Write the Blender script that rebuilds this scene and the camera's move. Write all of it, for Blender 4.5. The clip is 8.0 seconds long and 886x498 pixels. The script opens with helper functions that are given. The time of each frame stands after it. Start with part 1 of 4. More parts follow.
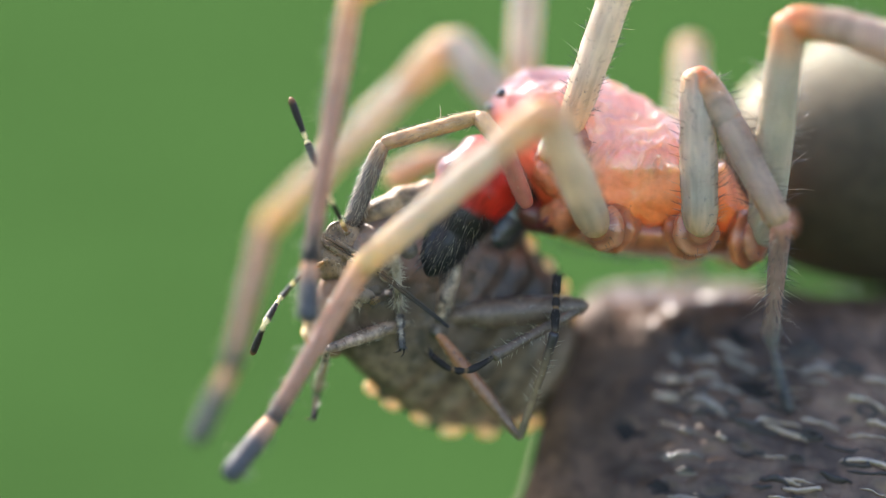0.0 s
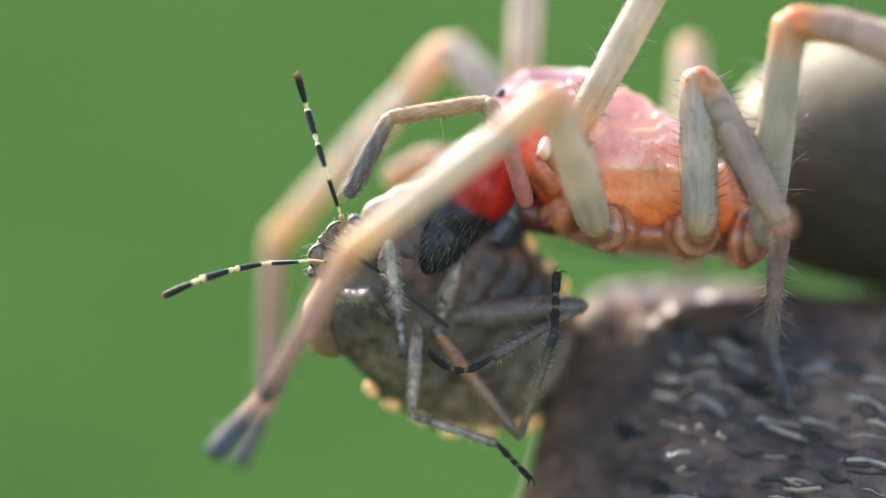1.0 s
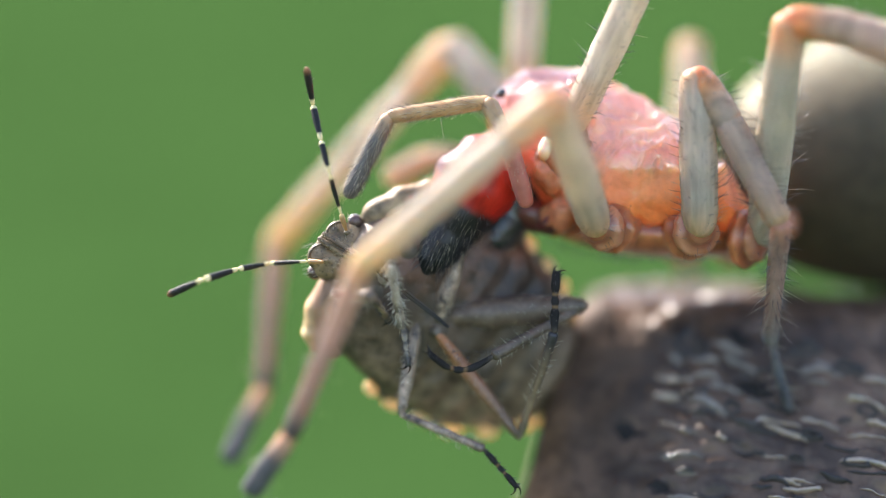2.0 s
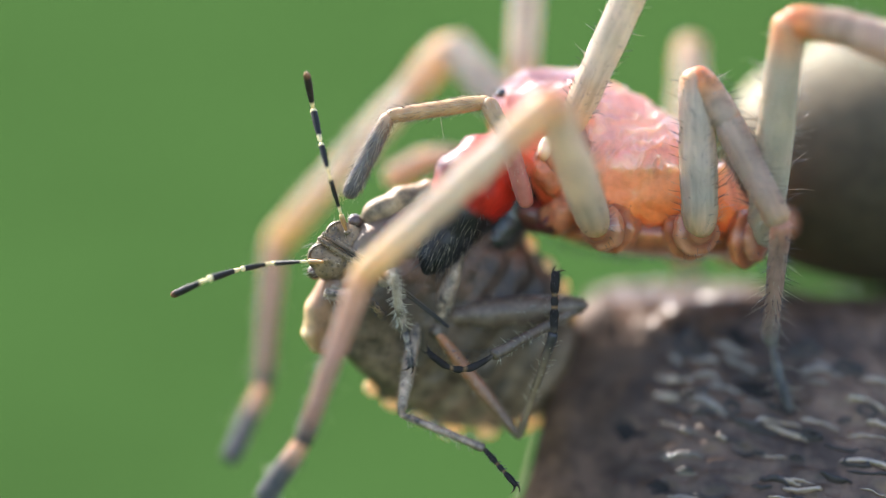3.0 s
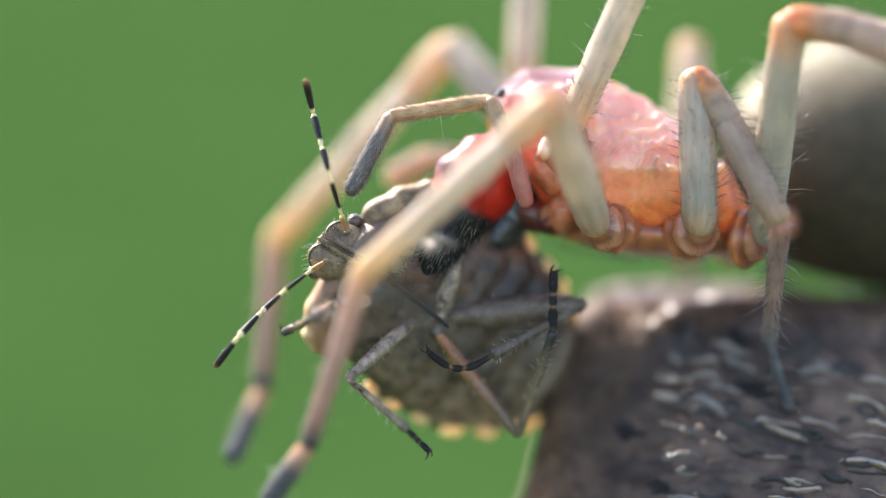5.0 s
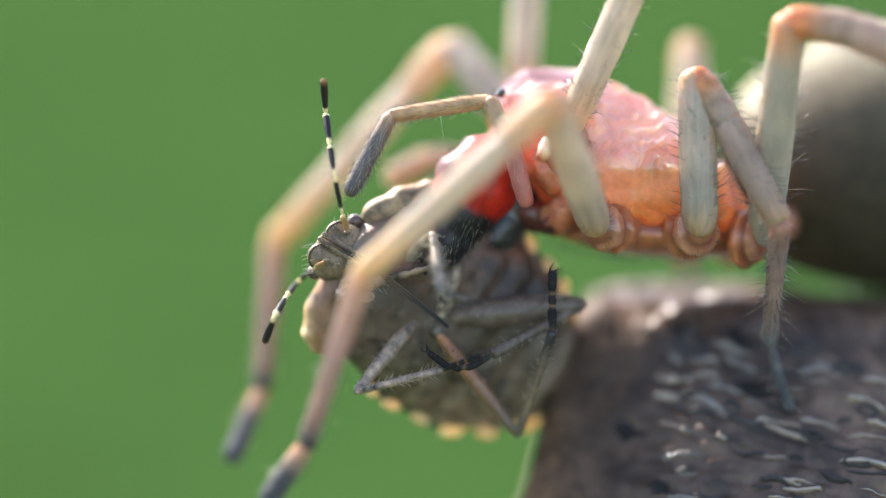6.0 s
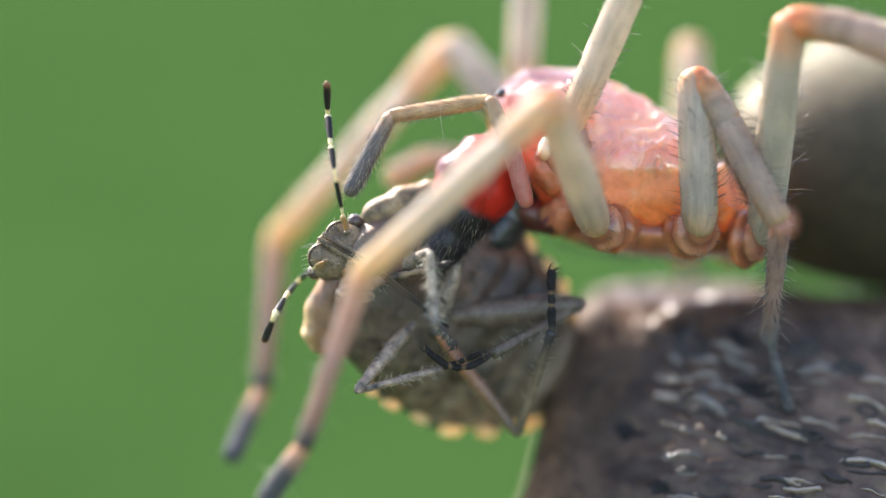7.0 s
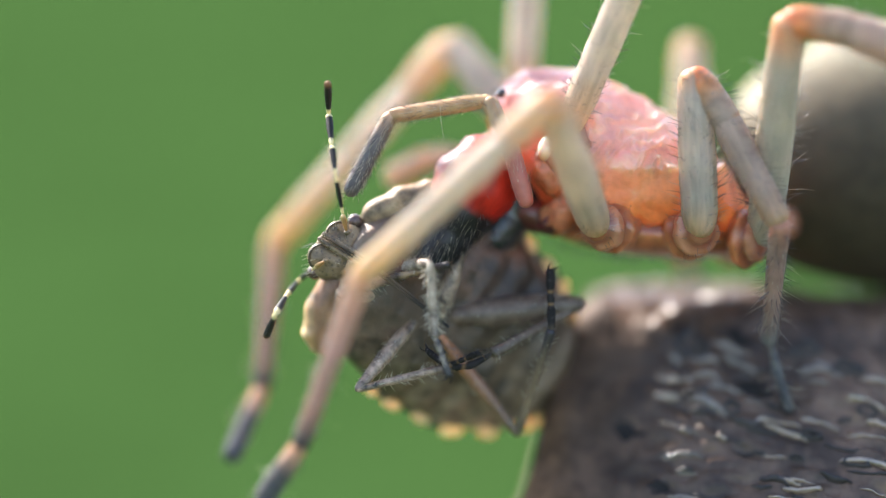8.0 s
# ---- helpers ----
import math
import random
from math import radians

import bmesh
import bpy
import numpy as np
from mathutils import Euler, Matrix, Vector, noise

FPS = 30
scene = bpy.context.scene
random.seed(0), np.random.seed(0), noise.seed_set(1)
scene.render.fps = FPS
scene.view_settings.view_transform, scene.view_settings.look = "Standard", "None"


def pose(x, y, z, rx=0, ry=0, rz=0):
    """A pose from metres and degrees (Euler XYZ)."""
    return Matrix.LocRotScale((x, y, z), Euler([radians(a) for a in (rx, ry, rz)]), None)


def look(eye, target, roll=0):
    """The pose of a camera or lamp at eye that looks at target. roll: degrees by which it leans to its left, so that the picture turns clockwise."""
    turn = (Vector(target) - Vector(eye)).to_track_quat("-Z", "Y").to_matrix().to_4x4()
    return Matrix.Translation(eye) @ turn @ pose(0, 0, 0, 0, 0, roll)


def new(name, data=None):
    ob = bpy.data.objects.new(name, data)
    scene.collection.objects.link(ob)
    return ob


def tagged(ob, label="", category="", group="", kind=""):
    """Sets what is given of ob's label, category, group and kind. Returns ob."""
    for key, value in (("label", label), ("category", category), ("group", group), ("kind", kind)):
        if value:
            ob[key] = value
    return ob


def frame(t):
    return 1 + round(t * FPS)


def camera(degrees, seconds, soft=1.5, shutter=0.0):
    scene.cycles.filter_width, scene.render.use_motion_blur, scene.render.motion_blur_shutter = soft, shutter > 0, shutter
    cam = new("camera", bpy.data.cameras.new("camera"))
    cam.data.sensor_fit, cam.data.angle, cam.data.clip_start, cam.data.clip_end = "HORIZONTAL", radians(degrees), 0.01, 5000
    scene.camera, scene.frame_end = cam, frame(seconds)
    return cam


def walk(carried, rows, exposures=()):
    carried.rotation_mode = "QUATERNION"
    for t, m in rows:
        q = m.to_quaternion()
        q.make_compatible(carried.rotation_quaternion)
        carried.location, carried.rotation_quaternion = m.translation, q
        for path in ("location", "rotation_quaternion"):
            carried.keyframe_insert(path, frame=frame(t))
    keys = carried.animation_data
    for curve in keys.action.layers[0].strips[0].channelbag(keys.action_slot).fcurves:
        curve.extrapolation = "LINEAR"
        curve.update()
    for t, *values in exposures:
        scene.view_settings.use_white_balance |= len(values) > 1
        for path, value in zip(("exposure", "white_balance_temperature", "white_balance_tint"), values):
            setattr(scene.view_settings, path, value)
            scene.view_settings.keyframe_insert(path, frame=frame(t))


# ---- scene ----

# Stage: x across, y away from the eye, z up; the eye looks 14 degrees down on a meadow half a metre below.
TILT = radians(-14)
STAGE = Matrix.Translation((0, 0, 0.5)) @ Matrix.Rotation(TILT, 4, "X")
RANGE = 30.0  # mm from the eye to the plane of focus
MM = 0.001

cam = camera(29.3, 8.0, soft=1.2)
cam.data.dof.use_dof = True
cam.data.dof.focus_distance = (RANGE - 0.12) * MM
cam.data.dof.aperture_fstop = 18
EYE = STAGE @ Matrix.Translation((0, -RANGE * MM, 0)) @ Matrix.Rotation(radians(90), 4, "X")
walk(cam, [(0.0, EYE), (8.0, EYE)], [(0.0, 1.95, 6600, 14), (8.0, 1.95, 6600, 14)])


# ---- light ----
def daylight():
    sun_way = Vector((-0.46, 0.618, 0.639)).normalized()
    world = bpy.data.worlds.new("sky")
    scene.world = world
    world.use_nodes = True
    nt = world.node_tree
    sky = nt.nodes.new("ShaderNodeTexSky")
    sky.sky_type = "NISHITA"
    sky.sun_disc = False
    sky.sun_elevation = math.asin(sun_way.z)
    sky.sun_rotation = math.atan2(sun_way.x, sun_way.y)
    nt.links.new(sky.outputs[0], nt.nodes["Background"].inputs[0])
    nt.nodes["Background"].inputs[1].default_value = 0.15
    lamp = bpy.data.lights.new("sun", "SUN")
    lamp.energy, lamp.angle, lamp.color = 3.6, radians(0.5), (1.0, 0.95, 0.865)
    sun = new("sun", lamp)
    sun.matrix_world = look(sun_way * 5, (0, 0, 0))


daylight()


# ---- materials ----
def shade(name, stops, axis="Z", rough=0.5, grain=4000, vary=0.25, bump=0.3, deep=1.5e-5, sss=0.0, sss_mm=0.3, clear=0.0,
          spec=0.5, coat=0.0, mottle=900, stretch=(1, 1, 1), pits=0, pit_depth=0.6, spread=0.4):
    """A surface whose colour runs along one axis of its piece, broken by mottling and grain, with fine relief."""
    m = bpy.data.materials.new(name)
    m.use_nodes = True
    nt = m.node_tree
    lk = nt.links.new
    bsdf = nt.nodes["Principled BSDF"]
    tc = nt.nodes.new("ShaderNodeTexCoord")
    sep = nt.nodes.new("ShaderNodeSeparateXYZ")
    lk(tc.outputs["Generated"], sep.inputs[0])
    ramp = nt.nodes.new("ShaderNodeValToRGB")
    el = ramp.color_ramp.elements
    while len(el) < len(stops):
        el.new(0.5)
    for e, (p, c) in zip(el, stops):
        e.position, e.color = p, (*c, 1)
    wob = nt.nodes.new("ShaderNodeTexNoise")
    wob.inputs["Scale"].default_value = mottle
    wob.inputs["Detail"].default_value = 4
    lk(tc.outputs["Object"], wob.inputs["Vector"])
    shift = nt.nodes.new("ShaderNodeMath")
    shift.operation = "MULTIPLY_ADD"
    lk(wob.outputs["Fac"], shift.inputs[0])
    shift.inputs[1].default_value = 0.16
    lk(sep.outputs[axis], shift.inputs[2])
    back = nt.nodes.new("ShaderNodeMath")
    back.operation = "SUBTRACT"
    lk(shift.outputs[0], back.inputs[0])
    back.inputs[1].default_value = 0.08
    lk(back.outputs[0], ramp.inputs[0])
    mp = nt.nodes.new("ShaderNodeMapping")
    mp.inputs["Scale"].default_value = stretch
    lk(tc.outputs["Object"], mp.inputs[0])
    fine = nt.nodes.new("ShaderNodeTexNoise")
    fine.inputs["Scale"].default_value = grain
    fine.inputs["Detail"].default_value = 5
    lk(mp.outputs[0], fine.inputs["Vector"])
    mixv = nt.nodes.new("ShaderNodeMath")
    mixv.operation = "ADD"
    lk(fine.outputs["Fac"], mixv.inputs[0])
    lk(wob.outputs["Fac"], mixv.inputs[1])
    rng = nt.nodes.new("ShaderNodeMapRange")
    rng.inputs["From Min"].default_value = 1 - spread
    rng.inputs["From Max"].default_value = 1 + spread
    rng.inputs["To Min"].default_value = 1 - vary
    rng.inputs["To Max"].default_value = 1 + vary
    lk(mixv.outputs[0], rng.inputs["Value"])
    hsv = nt.nodes.new("ShaderNodeHueSaturation")
    lk(ramp.outputs[0], hsv.inputs["Color"])
    lk(rng.outputs[0], hsv.inputs["Value"])
    tint = hsv.outputs[0]
    dots = None
    if pits:
        # dark punctures scattered over the shell
        vor = nt.nodes.new("ShaderNodeTexVoronoi")
        vor.inputs["Scale"].default_value = pits
        lk(tc.outputs["Object"], vor.inputs["Vector"])
        dots = nt.nodes.new("ShaderNodeMapRange")
        dots.inputs["From Min"].default_value = 0.18
        dots.inputs["From Max"].default_value = 0.42
        dots.inputs["To Min"].default_value = 1 - pit_depth
        lk(vor.outputs["Distance"], dots.inputs["Value"])
        pit = nt.nodes.new("ShaderNodeHueSaturation")
        lk(tint, pit.inputs["Color"])
        lk(dots.outputs[0], pit.inputs["Value"])
        tint = pit.outputs[0]
    lk(tint, bsdf.inputs["Base Color"])
    bsdf.inputs["Roughness"].default_value = rough
    bsdf.inputs["Specular IOR Level"].default_value = spec
    bsdf.inputs["Coat Weight"].default_value = coat
    bsdf.inputs["Coat Roughness"].default_value = 0.12
    if bump:
        b = nt.nodes.new("ShaderNodeBump")
        b.inputs["Strength"].default_value = bump
        b.inputs["Distance"].default_value = deep
        high = fine.outputs["Fac"]
        if dots:
            both = nt.nodes.new("ShaderNodeMath")
            both.operation = "ADD"
            lk(high, both.inputs[0])
            lk(dots.outputs[0], both.inputs[1])
            high = both.outputs[0]
        lk(high, b.inputs["Height"])
        lk(b.outputs[0], bsdf.inputs["Normal"])
    if sss:
        bsdf.inputs["Subsurface Weight"].default_value = sss
        bsdf.inputs["Subsurface Radius"].default_value = (1.0, 0.6, 0.35)
        bsdf.inputs["Subsurface Scale"].default_value = sss_mm * MM
    if clear:
        tr = nt.nodes.new("ShaderNodeBsdfTranslucent")
        lk(hsv.outputs[0], tr.inputs["Color"])
        mx = nt.nodes.new("ShaderNodeMixShader")
        mx.inputs[0].default_value = clear
        lk(bsdf.outputs[0], mx.inputs[1])
        lk(tr.outputs[0], mx.inputs[2])
        lk(mx.outputs[0], nt.nodes["Material Output"].inputs[0])
    return m


STRAW, PINK, GREY = (0.59, 0.50, 0.375), (0.51, 0.34, 0.27), (0.055, 0.052, 0.055)
M_FEMUR = shade("pale_femur", [(0.0, (0.70, 0.42, 0.2)), (0.22, STRAW), (0.85, (0.59, 0.50, 0.38)), (1.0, (0.7, 0.42, 0.2))],
                rough=0.42, clear=0.42, sss=0.5, sss_mm=0.35, stretch=(1, 1, 0.1), grain=12000, vary=0.27, spread=0.3, bump=1.0, deep=3e-5, coat=0.15, mottle=1500)
M_PATELLA = shade("orange_patella", [(0.0, (0.76, 0.38, 0.16)), (0.35, (0.72, 0.52, 0.30)), (1.0, (0.70, 0.53, 0.36))], rough=0.4, clear=0.42, sss=0.5)
M_FEMUR_GREY = shade("greyish_femur", [(0.0, (0.5, 0.42, 0.3)), (0.8, (0.47, 0.41, 0.30)), (0.93, (0.66, 0.36, 0.18)), (1.0, (0.72, 0.36, 0.16))],
                     rough=0.45, clear=0.3, sss=0.5, sss_mm=0.35, stretch=(1, 1, 0.12), grain=12000, vary=0.2, bump=0.9, deep=2.5e-5, mottle=1500)
M_PATELLA_ORANGE = shade("rusty_patella", [(0.0, (0.62, 0.17, 0.07)), (0.3, (0.74, 0.33, 0.13)), (0.55, (0.54, 0.38, 0.26)), (0.85, (0.5, 0.36, 0.26)), (0.95, (0.66, 0.3, 0.14)), (1.0, (0.6, 0.2, 0.1))], rough=0.42, clear=0.35, sss=0.5, vary=0.4, mottle=2200, bump=0.6, deep=3e-5)
M_TIBIA = shade("straw_tibia", [(0.0, (0.65, 0.55, 0.41)), (0.6, (0.66, 0.55, 0.40)), (1.0, (0.76, 0.54, 0.24))], rough=0.42, clear=0.42, sss=0.5)
M_TIBIA_TAN = shade("pinkish_tan_tibia", [(0.0, (0.58, 0.42, 0.31)), (0.6, (0.55, 0.39, 0.29)), (1.0, (0.60, 0.38, 0.22))], rough=0.42, clear=0.42, sss=0.5, stretch=(1, 1, 0.12), grain=12000, vary=0.3, bump=0.8, deep=2.5e-5, mottle=1800)
M_META = shade("pink_metatarsus", [(0.0, (0.78, 0.50, 0.24)), (0.14, (0.60, 0.40, 0.28)), (0.4, PINK), (0.82, (0.42, 0.26, 0.2)), (0.95, GREY), (1.0, GREY)], rough=0.42, clear=0.42, sss=0.4)
M_TARSUS = shade("grey_tarsus", [(0.0, (0.66, 0.28, 0.12)), (0.22, (0.5, 0.26, 0.16)), (0.45, (0.09, 0.08, 0.08)), (1.0, (0.06, 0.058, 0.062))], rough=0.55, spec=0.3)
M_META_GREY = shade("pinkish_metatarsus", [(0.0, (0.48, 0.2, 0.12)), (0.2, (0.40, 0.24, 0.18)), (0.75, (0.36, 0.22, 0.17)), (0.95, (0.22, 0.2, 0.19)), (1.0, (0.2, 0.19, 0.19))], rough=0.45, clear=0.3, sss=0.4, vary=0.4, mottle=2500)
M_TARSUS_GREY = shade("slate_tarsus", [(0.0, (0.22, 0.18, 0.16)), (0.4, (0.13, 0.13, 0.14)), (1.0, (0.08, 0.085, 0.095))], rough=0.55, clear=0.3)
M_PALP = shade("yellowish_palp", [(0.0, (0.60, 0.42, 0.20)), (1.0, (0.42, 0.26, 0.13))], rough=0.45, sss=0.4, clear=0.2, vary=0.4, mottle=3000)
M_PALP_FAR = shade("orange_palp", [(0.0, (0.94, 0.62, 0.36)), (1.0, (0.94, 0.68, 0.44))], rough=0.45, sss=0.4, clear=0.4)
M_PALP_RED = shade("reddish_palp", [(0.0, (0.42, 0.13, 0.10)), (1.0, (0.45, 0.17, 0.13))], rough=0.35, sss=0.4)
M_PALP_TIP = shade("grey_palp_tip", [(0.0, (0.5, 0.28, 0.14)), (0.3, (0.17, 0.135, 0.11)), (1.0, (0.085, 0.075, 0.068))], rough=0.55, sss=0.1)
# flank orange brightened to stand in for light glowing through the shaded side
M_CARAPACE = shade("pink_carapace", [(0.0, (0.72, 0.18, 0.055)), (0.2, (0.96, 0.37, 0.115)), (0.33, (0.97, 0.50, 0.26)), (0.44, (0.97, 0.56, 0.37)), (0.52, (0.98, 0.52, 0.39)), (0.66, (0.97, 0.57, 0.42)), (0.85, (0.9, 0.54, 0.42)), (1.0, (0.82, 0.52, 0.45))],
                   rough=0.42, sss=0.7, sss_mm=0.9, coat=0.8, clear=0.4, grain=2600, bump=1.0, deep=9e-5, vary=0.3, spread=0.3, mottle=1400)
M_COXA = shade("orange_coxa", [(0.0, (0.34, 0.09, 0.04)), (0.48, (0.56, 0.18, 0.07)), (0.58, (0.34, 0.095, 0.045)), (0.70, (0.5, 0.2, 0.1)), (0.80, (0.5, 0.2, 0.1)), (0.87, (0.3, 0.09, 0.048)), (1.0, (0.4, 0.15, 0.07))], rough=0.32, sss=0.4, coat=0.4, vary=0.35, mottle=2500, bump=0.6, deep=4e-5)
M_HIP = shade("brownish_hip", [(0.0, (0.30, 0.09, 0.04)), (1.0, (0.50, 0.19, 0.085))], rough=0.3, sss=0.3, coat=0.4, vary=0.4, mottle=3000, bump=0.5)
M_KNUCKLE = shade("pale_knuckle", [(0.0, (0.72, 0.22, 0.09)), (1.0, (0.9, 0.44, 0.24))], rough=0.2, clear=0.35, sss=0.5, coat=0.5, vary=0.3, mottle=3000, bump=0.5)
M_BULB = shade("cream_knuckle", [(0.0, (0.72, 0.42, 0.2)), (0.5, (0.84, 0.72, 0.52)), (1.0, (0.86, 0.78, 0.62))], rough=0.25, sss=0.5, coat=0.6, vary=0.1)
M_MAXILLA = shade("maroon_mouthpart", [(0.0, (0.07, 0.02, 0.018)), (1.0, (0.22, 0.04, 0.03))], rough=0.3, coat=0.3)
M_CHELA = shade("red_chelicera", [(0.0, (0.62, 0.05, 0.02)), (0.3, (0.60, 0.035, 0.016)), (0.47, (0.56, 0.022, 0.012)), (0.54, (0.02, 0.015, 0.015)), (1.0, (0.015, 0.015, 0.018))],
                rough=0.42, sss=0.3, sss_mm=0.25, clear=0.25, spec=0.4, coat=0.15, vary=0.45, grain=6000, bump=0.6, stretch=(1, 1, 0.2))
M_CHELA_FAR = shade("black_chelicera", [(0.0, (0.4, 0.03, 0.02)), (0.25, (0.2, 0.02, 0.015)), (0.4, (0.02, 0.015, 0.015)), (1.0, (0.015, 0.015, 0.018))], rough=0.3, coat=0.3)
M_BLACK = shade("black_horn", [(0.0, (0.02, 0.018, 0.02)), (1.0, (0.012, 0.012, 0.015))], rough=0.25, coat=0.5)
# olive ramp with the shaded lower side and sunlit cream top painted in
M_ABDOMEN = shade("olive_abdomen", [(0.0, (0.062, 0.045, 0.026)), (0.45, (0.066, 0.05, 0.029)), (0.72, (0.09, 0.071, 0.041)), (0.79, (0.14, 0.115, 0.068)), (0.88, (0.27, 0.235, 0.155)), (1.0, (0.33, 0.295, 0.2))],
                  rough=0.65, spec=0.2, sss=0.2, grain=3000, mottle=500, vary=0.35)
M_HAIR = shade("dark_bristle", [(0.0, (0.06, 0.05, 0.05)), (1.0, (0.05, 0.04, 0.04))], rough=0.4, bump=0)
M_PALE_HAIR = shade("pale_bristle", [(0.0, (0.55, 0.48, 0.36)), (1.0, (0.5, 0.44, 0.34))], rough=0.4, bump=0, clear=0.3)
M_EYE = shade("black_eye", [(0.0, (0.01, 0.01, 0.012)), (1.0, (0.02, 0.02, 0.025))], rough=0.08, coat=1.0, bump=0)
# the dark middle of the ramp paints the shadow beneath the jaws
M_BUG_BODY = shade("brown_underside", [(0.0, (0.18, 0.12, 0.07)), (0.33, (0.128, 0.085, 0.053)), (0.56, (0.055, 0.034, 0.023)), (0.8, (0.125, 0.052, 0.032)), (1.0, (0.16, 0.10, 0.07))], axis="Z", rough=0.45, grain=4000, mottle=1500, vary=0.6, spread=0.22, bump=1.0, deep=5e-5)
M_BUG_HEAD = shade("ochre_head", [(0.0, (0.17, 0.115, 0.062)), (1.0, (0.27, 0.185, 0.10))], rough=0.4, grain=6000, mottle=2500, vary=0.65, spread=0.3, bump=0.6, deep=2e-5, pits=14000, pit_depth=0.45)
M_BUG_EYE = shade("brown_eye", [(0.0, (0.055, 0.03, 0.022)), (1.0, (0.10, 0.055, 0.04))], rough=0.25, coat=0.6, grain=30000, bump=0.3)
# mottled brown, darkened to carry the jaws' shadow on the breast
M_BUG_SHADED = shade("mottled_shaded_breast", [(0.0, (0.075, 0.057, 0.041)), (1.0, (0.11, 0.085, 0.06))], rough=0.5, grain=6000, mottle=2600, vary=0.6, bump=0.8, deep=3e-5)
M_BUG_FORE = shade("pale_foreleg", [(0.0, (0.42, 0.34, 0.25)), (0.55, (0.34, 0.265, 0.19)), (0.70, (0.14, 0.105, 0.08)), (0.8, (0.36, 0.28, 0.21)), (0.93, (0.13, 0.10, 0.08)), (1.0, (0.26, 0.2, 0.15))], rough=0.5, grain=9000, mottle=5000, vary=0.6, sss=0.1, bump=0.6)
M_FORE_FOOT = shade("banded_foot", [(0.0, (0.44, 0.36, 0.28)), (0.15, (0.10, 0.08, 0.07)), (0.32, (0.46, 0.38, 0.29)), (0.42, (0.10, 0.08, 0.07)), (0.6, (0.44, 0.36, 0.27)), (0.78, (0.07, 0.06, 0.05)), (1.0, (0.05, 0.045, 0.04))], rough=0.5, grain=9000, mottle=5000, vary=0.4)
M_BUG_TAN = shade("tan_tibia", [(0.0, (0.13, 0.095, 0.06)), (0.3, (0.19, 0.125, 0.07)), (0.7, (0.15, 0.10, 0.06)), (0.9, (0.04, 0.03, 0.028)), (1.0, (0.03, 0.025, 0.025))], rough=0.45, grain=9000, mottle=5000, vary=0.4)
M_BUG_UMBER = shade("umber_leg", [(0.0, (0.135, 0.093, 0.063)), (1.0, (0.11, 0.076, 0.052))], rough=0.45, grain=9000, mottle=5000, vary=0.6, bump=0.5)
M_FOOT_BROWN = shade("brown_foot", [(0.0, (0.3, 0.2, 0.12)), (0.2, (0.08, 0.05, 0.03)), (0.35, (0.3, 0.2, 0.11)), (0.6, (0.25, 0.16, 0.09)), (0.8, (0.06, 0.04, 0.03)), (1.0, (0.04, 0.03, 0.025))], rough=0.5, grain=9000, mottle=5000, vary=0.5)
M_FLANGE = shade("cream_flange", [(0.0, (0.26, 0.175, 0.09)), (1.0, (0.29, 0.195, 0.105))], rough=0.5, sss=0.1, pits=17000, pit_depth=0.3, grain=5000, mottle=2600, vary=0.6, spread=0.3, bump=0.5, deep=3e-5)
M_FLANGE_LOW = shade("brown_flange", [(0.0, (0.70, 0.52, 0.29)), (0.14, (0.55, 0.34, 0.16)), (0.36, (0.28, 0.14, 0.065)), (1.0, (0.11, 0.065, 0.04))], axis="X", rough=0.45, sss=0.2, grain=5000, vary=0.4, bump=0.4, deep=2e-5, mottle=1500)
M_SPOT = shade("cream_spot", [(0.0, (0.93, 0.69, 0.38)), (1.0, (0.93, 0.69, 0.38))], rough=0.45, sss=0.3, clear=0.28, vary=0.25)
M_SPOT_ORANGE = shade("ochre_spot", [(0.0, (0.5, 0.31, 0.1)), (1.0, (0.5, 0.31, 0.1))], rough=0.45, sss=0.3, clear=0.35, vary=0.35)
M_SPOT_DARK = shade("dark_margin", [(0.0, (0.08, 0.06, 0.04)), (1.0, (0.08, 0.06, 0.04))], rough=0.5)
M_BUG_LEG = shade("speckled_leg", [(0.0, (0.25, 0.175, 0.12)), (0.8, (0.27, 0.19, 0.135)), (1.0, (0.14, 0.10, 0.075))], rough=0.4, grain=9000, mottle=4000, vary=0.9, spread=0.28, sss=0.15, bump=0.5)
M_BUG_RUST = shade("rusty_leg", [(0.0, (0.44, 0.18, 0.07)), (0.3, (0.32, 0.14, 0.07)), (0.7, (0.19, 0.105, 0.062)), (1.0, (0.11, 0.075, 0.05))], rough=0.4, grain=9000, mottle=4000, vary=0.4, sss=0.2)
M_BUG_DARK = shade("dark_tarsus", [(0.0, (0.09, 0.07, 0.05)), (0.12, (0.03, 0.026, 0.024)), (0.37, (0.03, 0.026, 0.024)), (0.42, (0.2, 0.12, 0.06)), (0.46, (0.028, 0.024, 0.022)), (0.58, (0.028, 0.024, 0.022)), (0.62, (0.2, 0.12, 0.06)), (0.66, (0.026, 0.022, 0.02)), (1.0, (0.025, 0.021, 0.02))], rough=0.75, spec=0.06, vary=0.4)
M_ROSTRUM = shade("brown_beak", [(0.0, (0.14, 0.09, 0.05)), (0.5, (0.05, 0.04, 0.03)), (1.0, (0.02, 0.018, 0.018))], rough=0.55, spec=0.25)
M_ANT = shade("banded_antenna", [(0.0, (0.84, 0.68, 0.34)), (0.15, (0.84, 0.68, 0.34)), (0.21, (0.02, 0.018, 0.016)), (0.84, (0.02, 0.018, 0.016)), (0.90, (0.84, 0.68, 0.34)), (1.0, (0.84, 0.68, 0.34))],
              rough=0.5, spec=0.2, vary=0.15, mottle=3000)
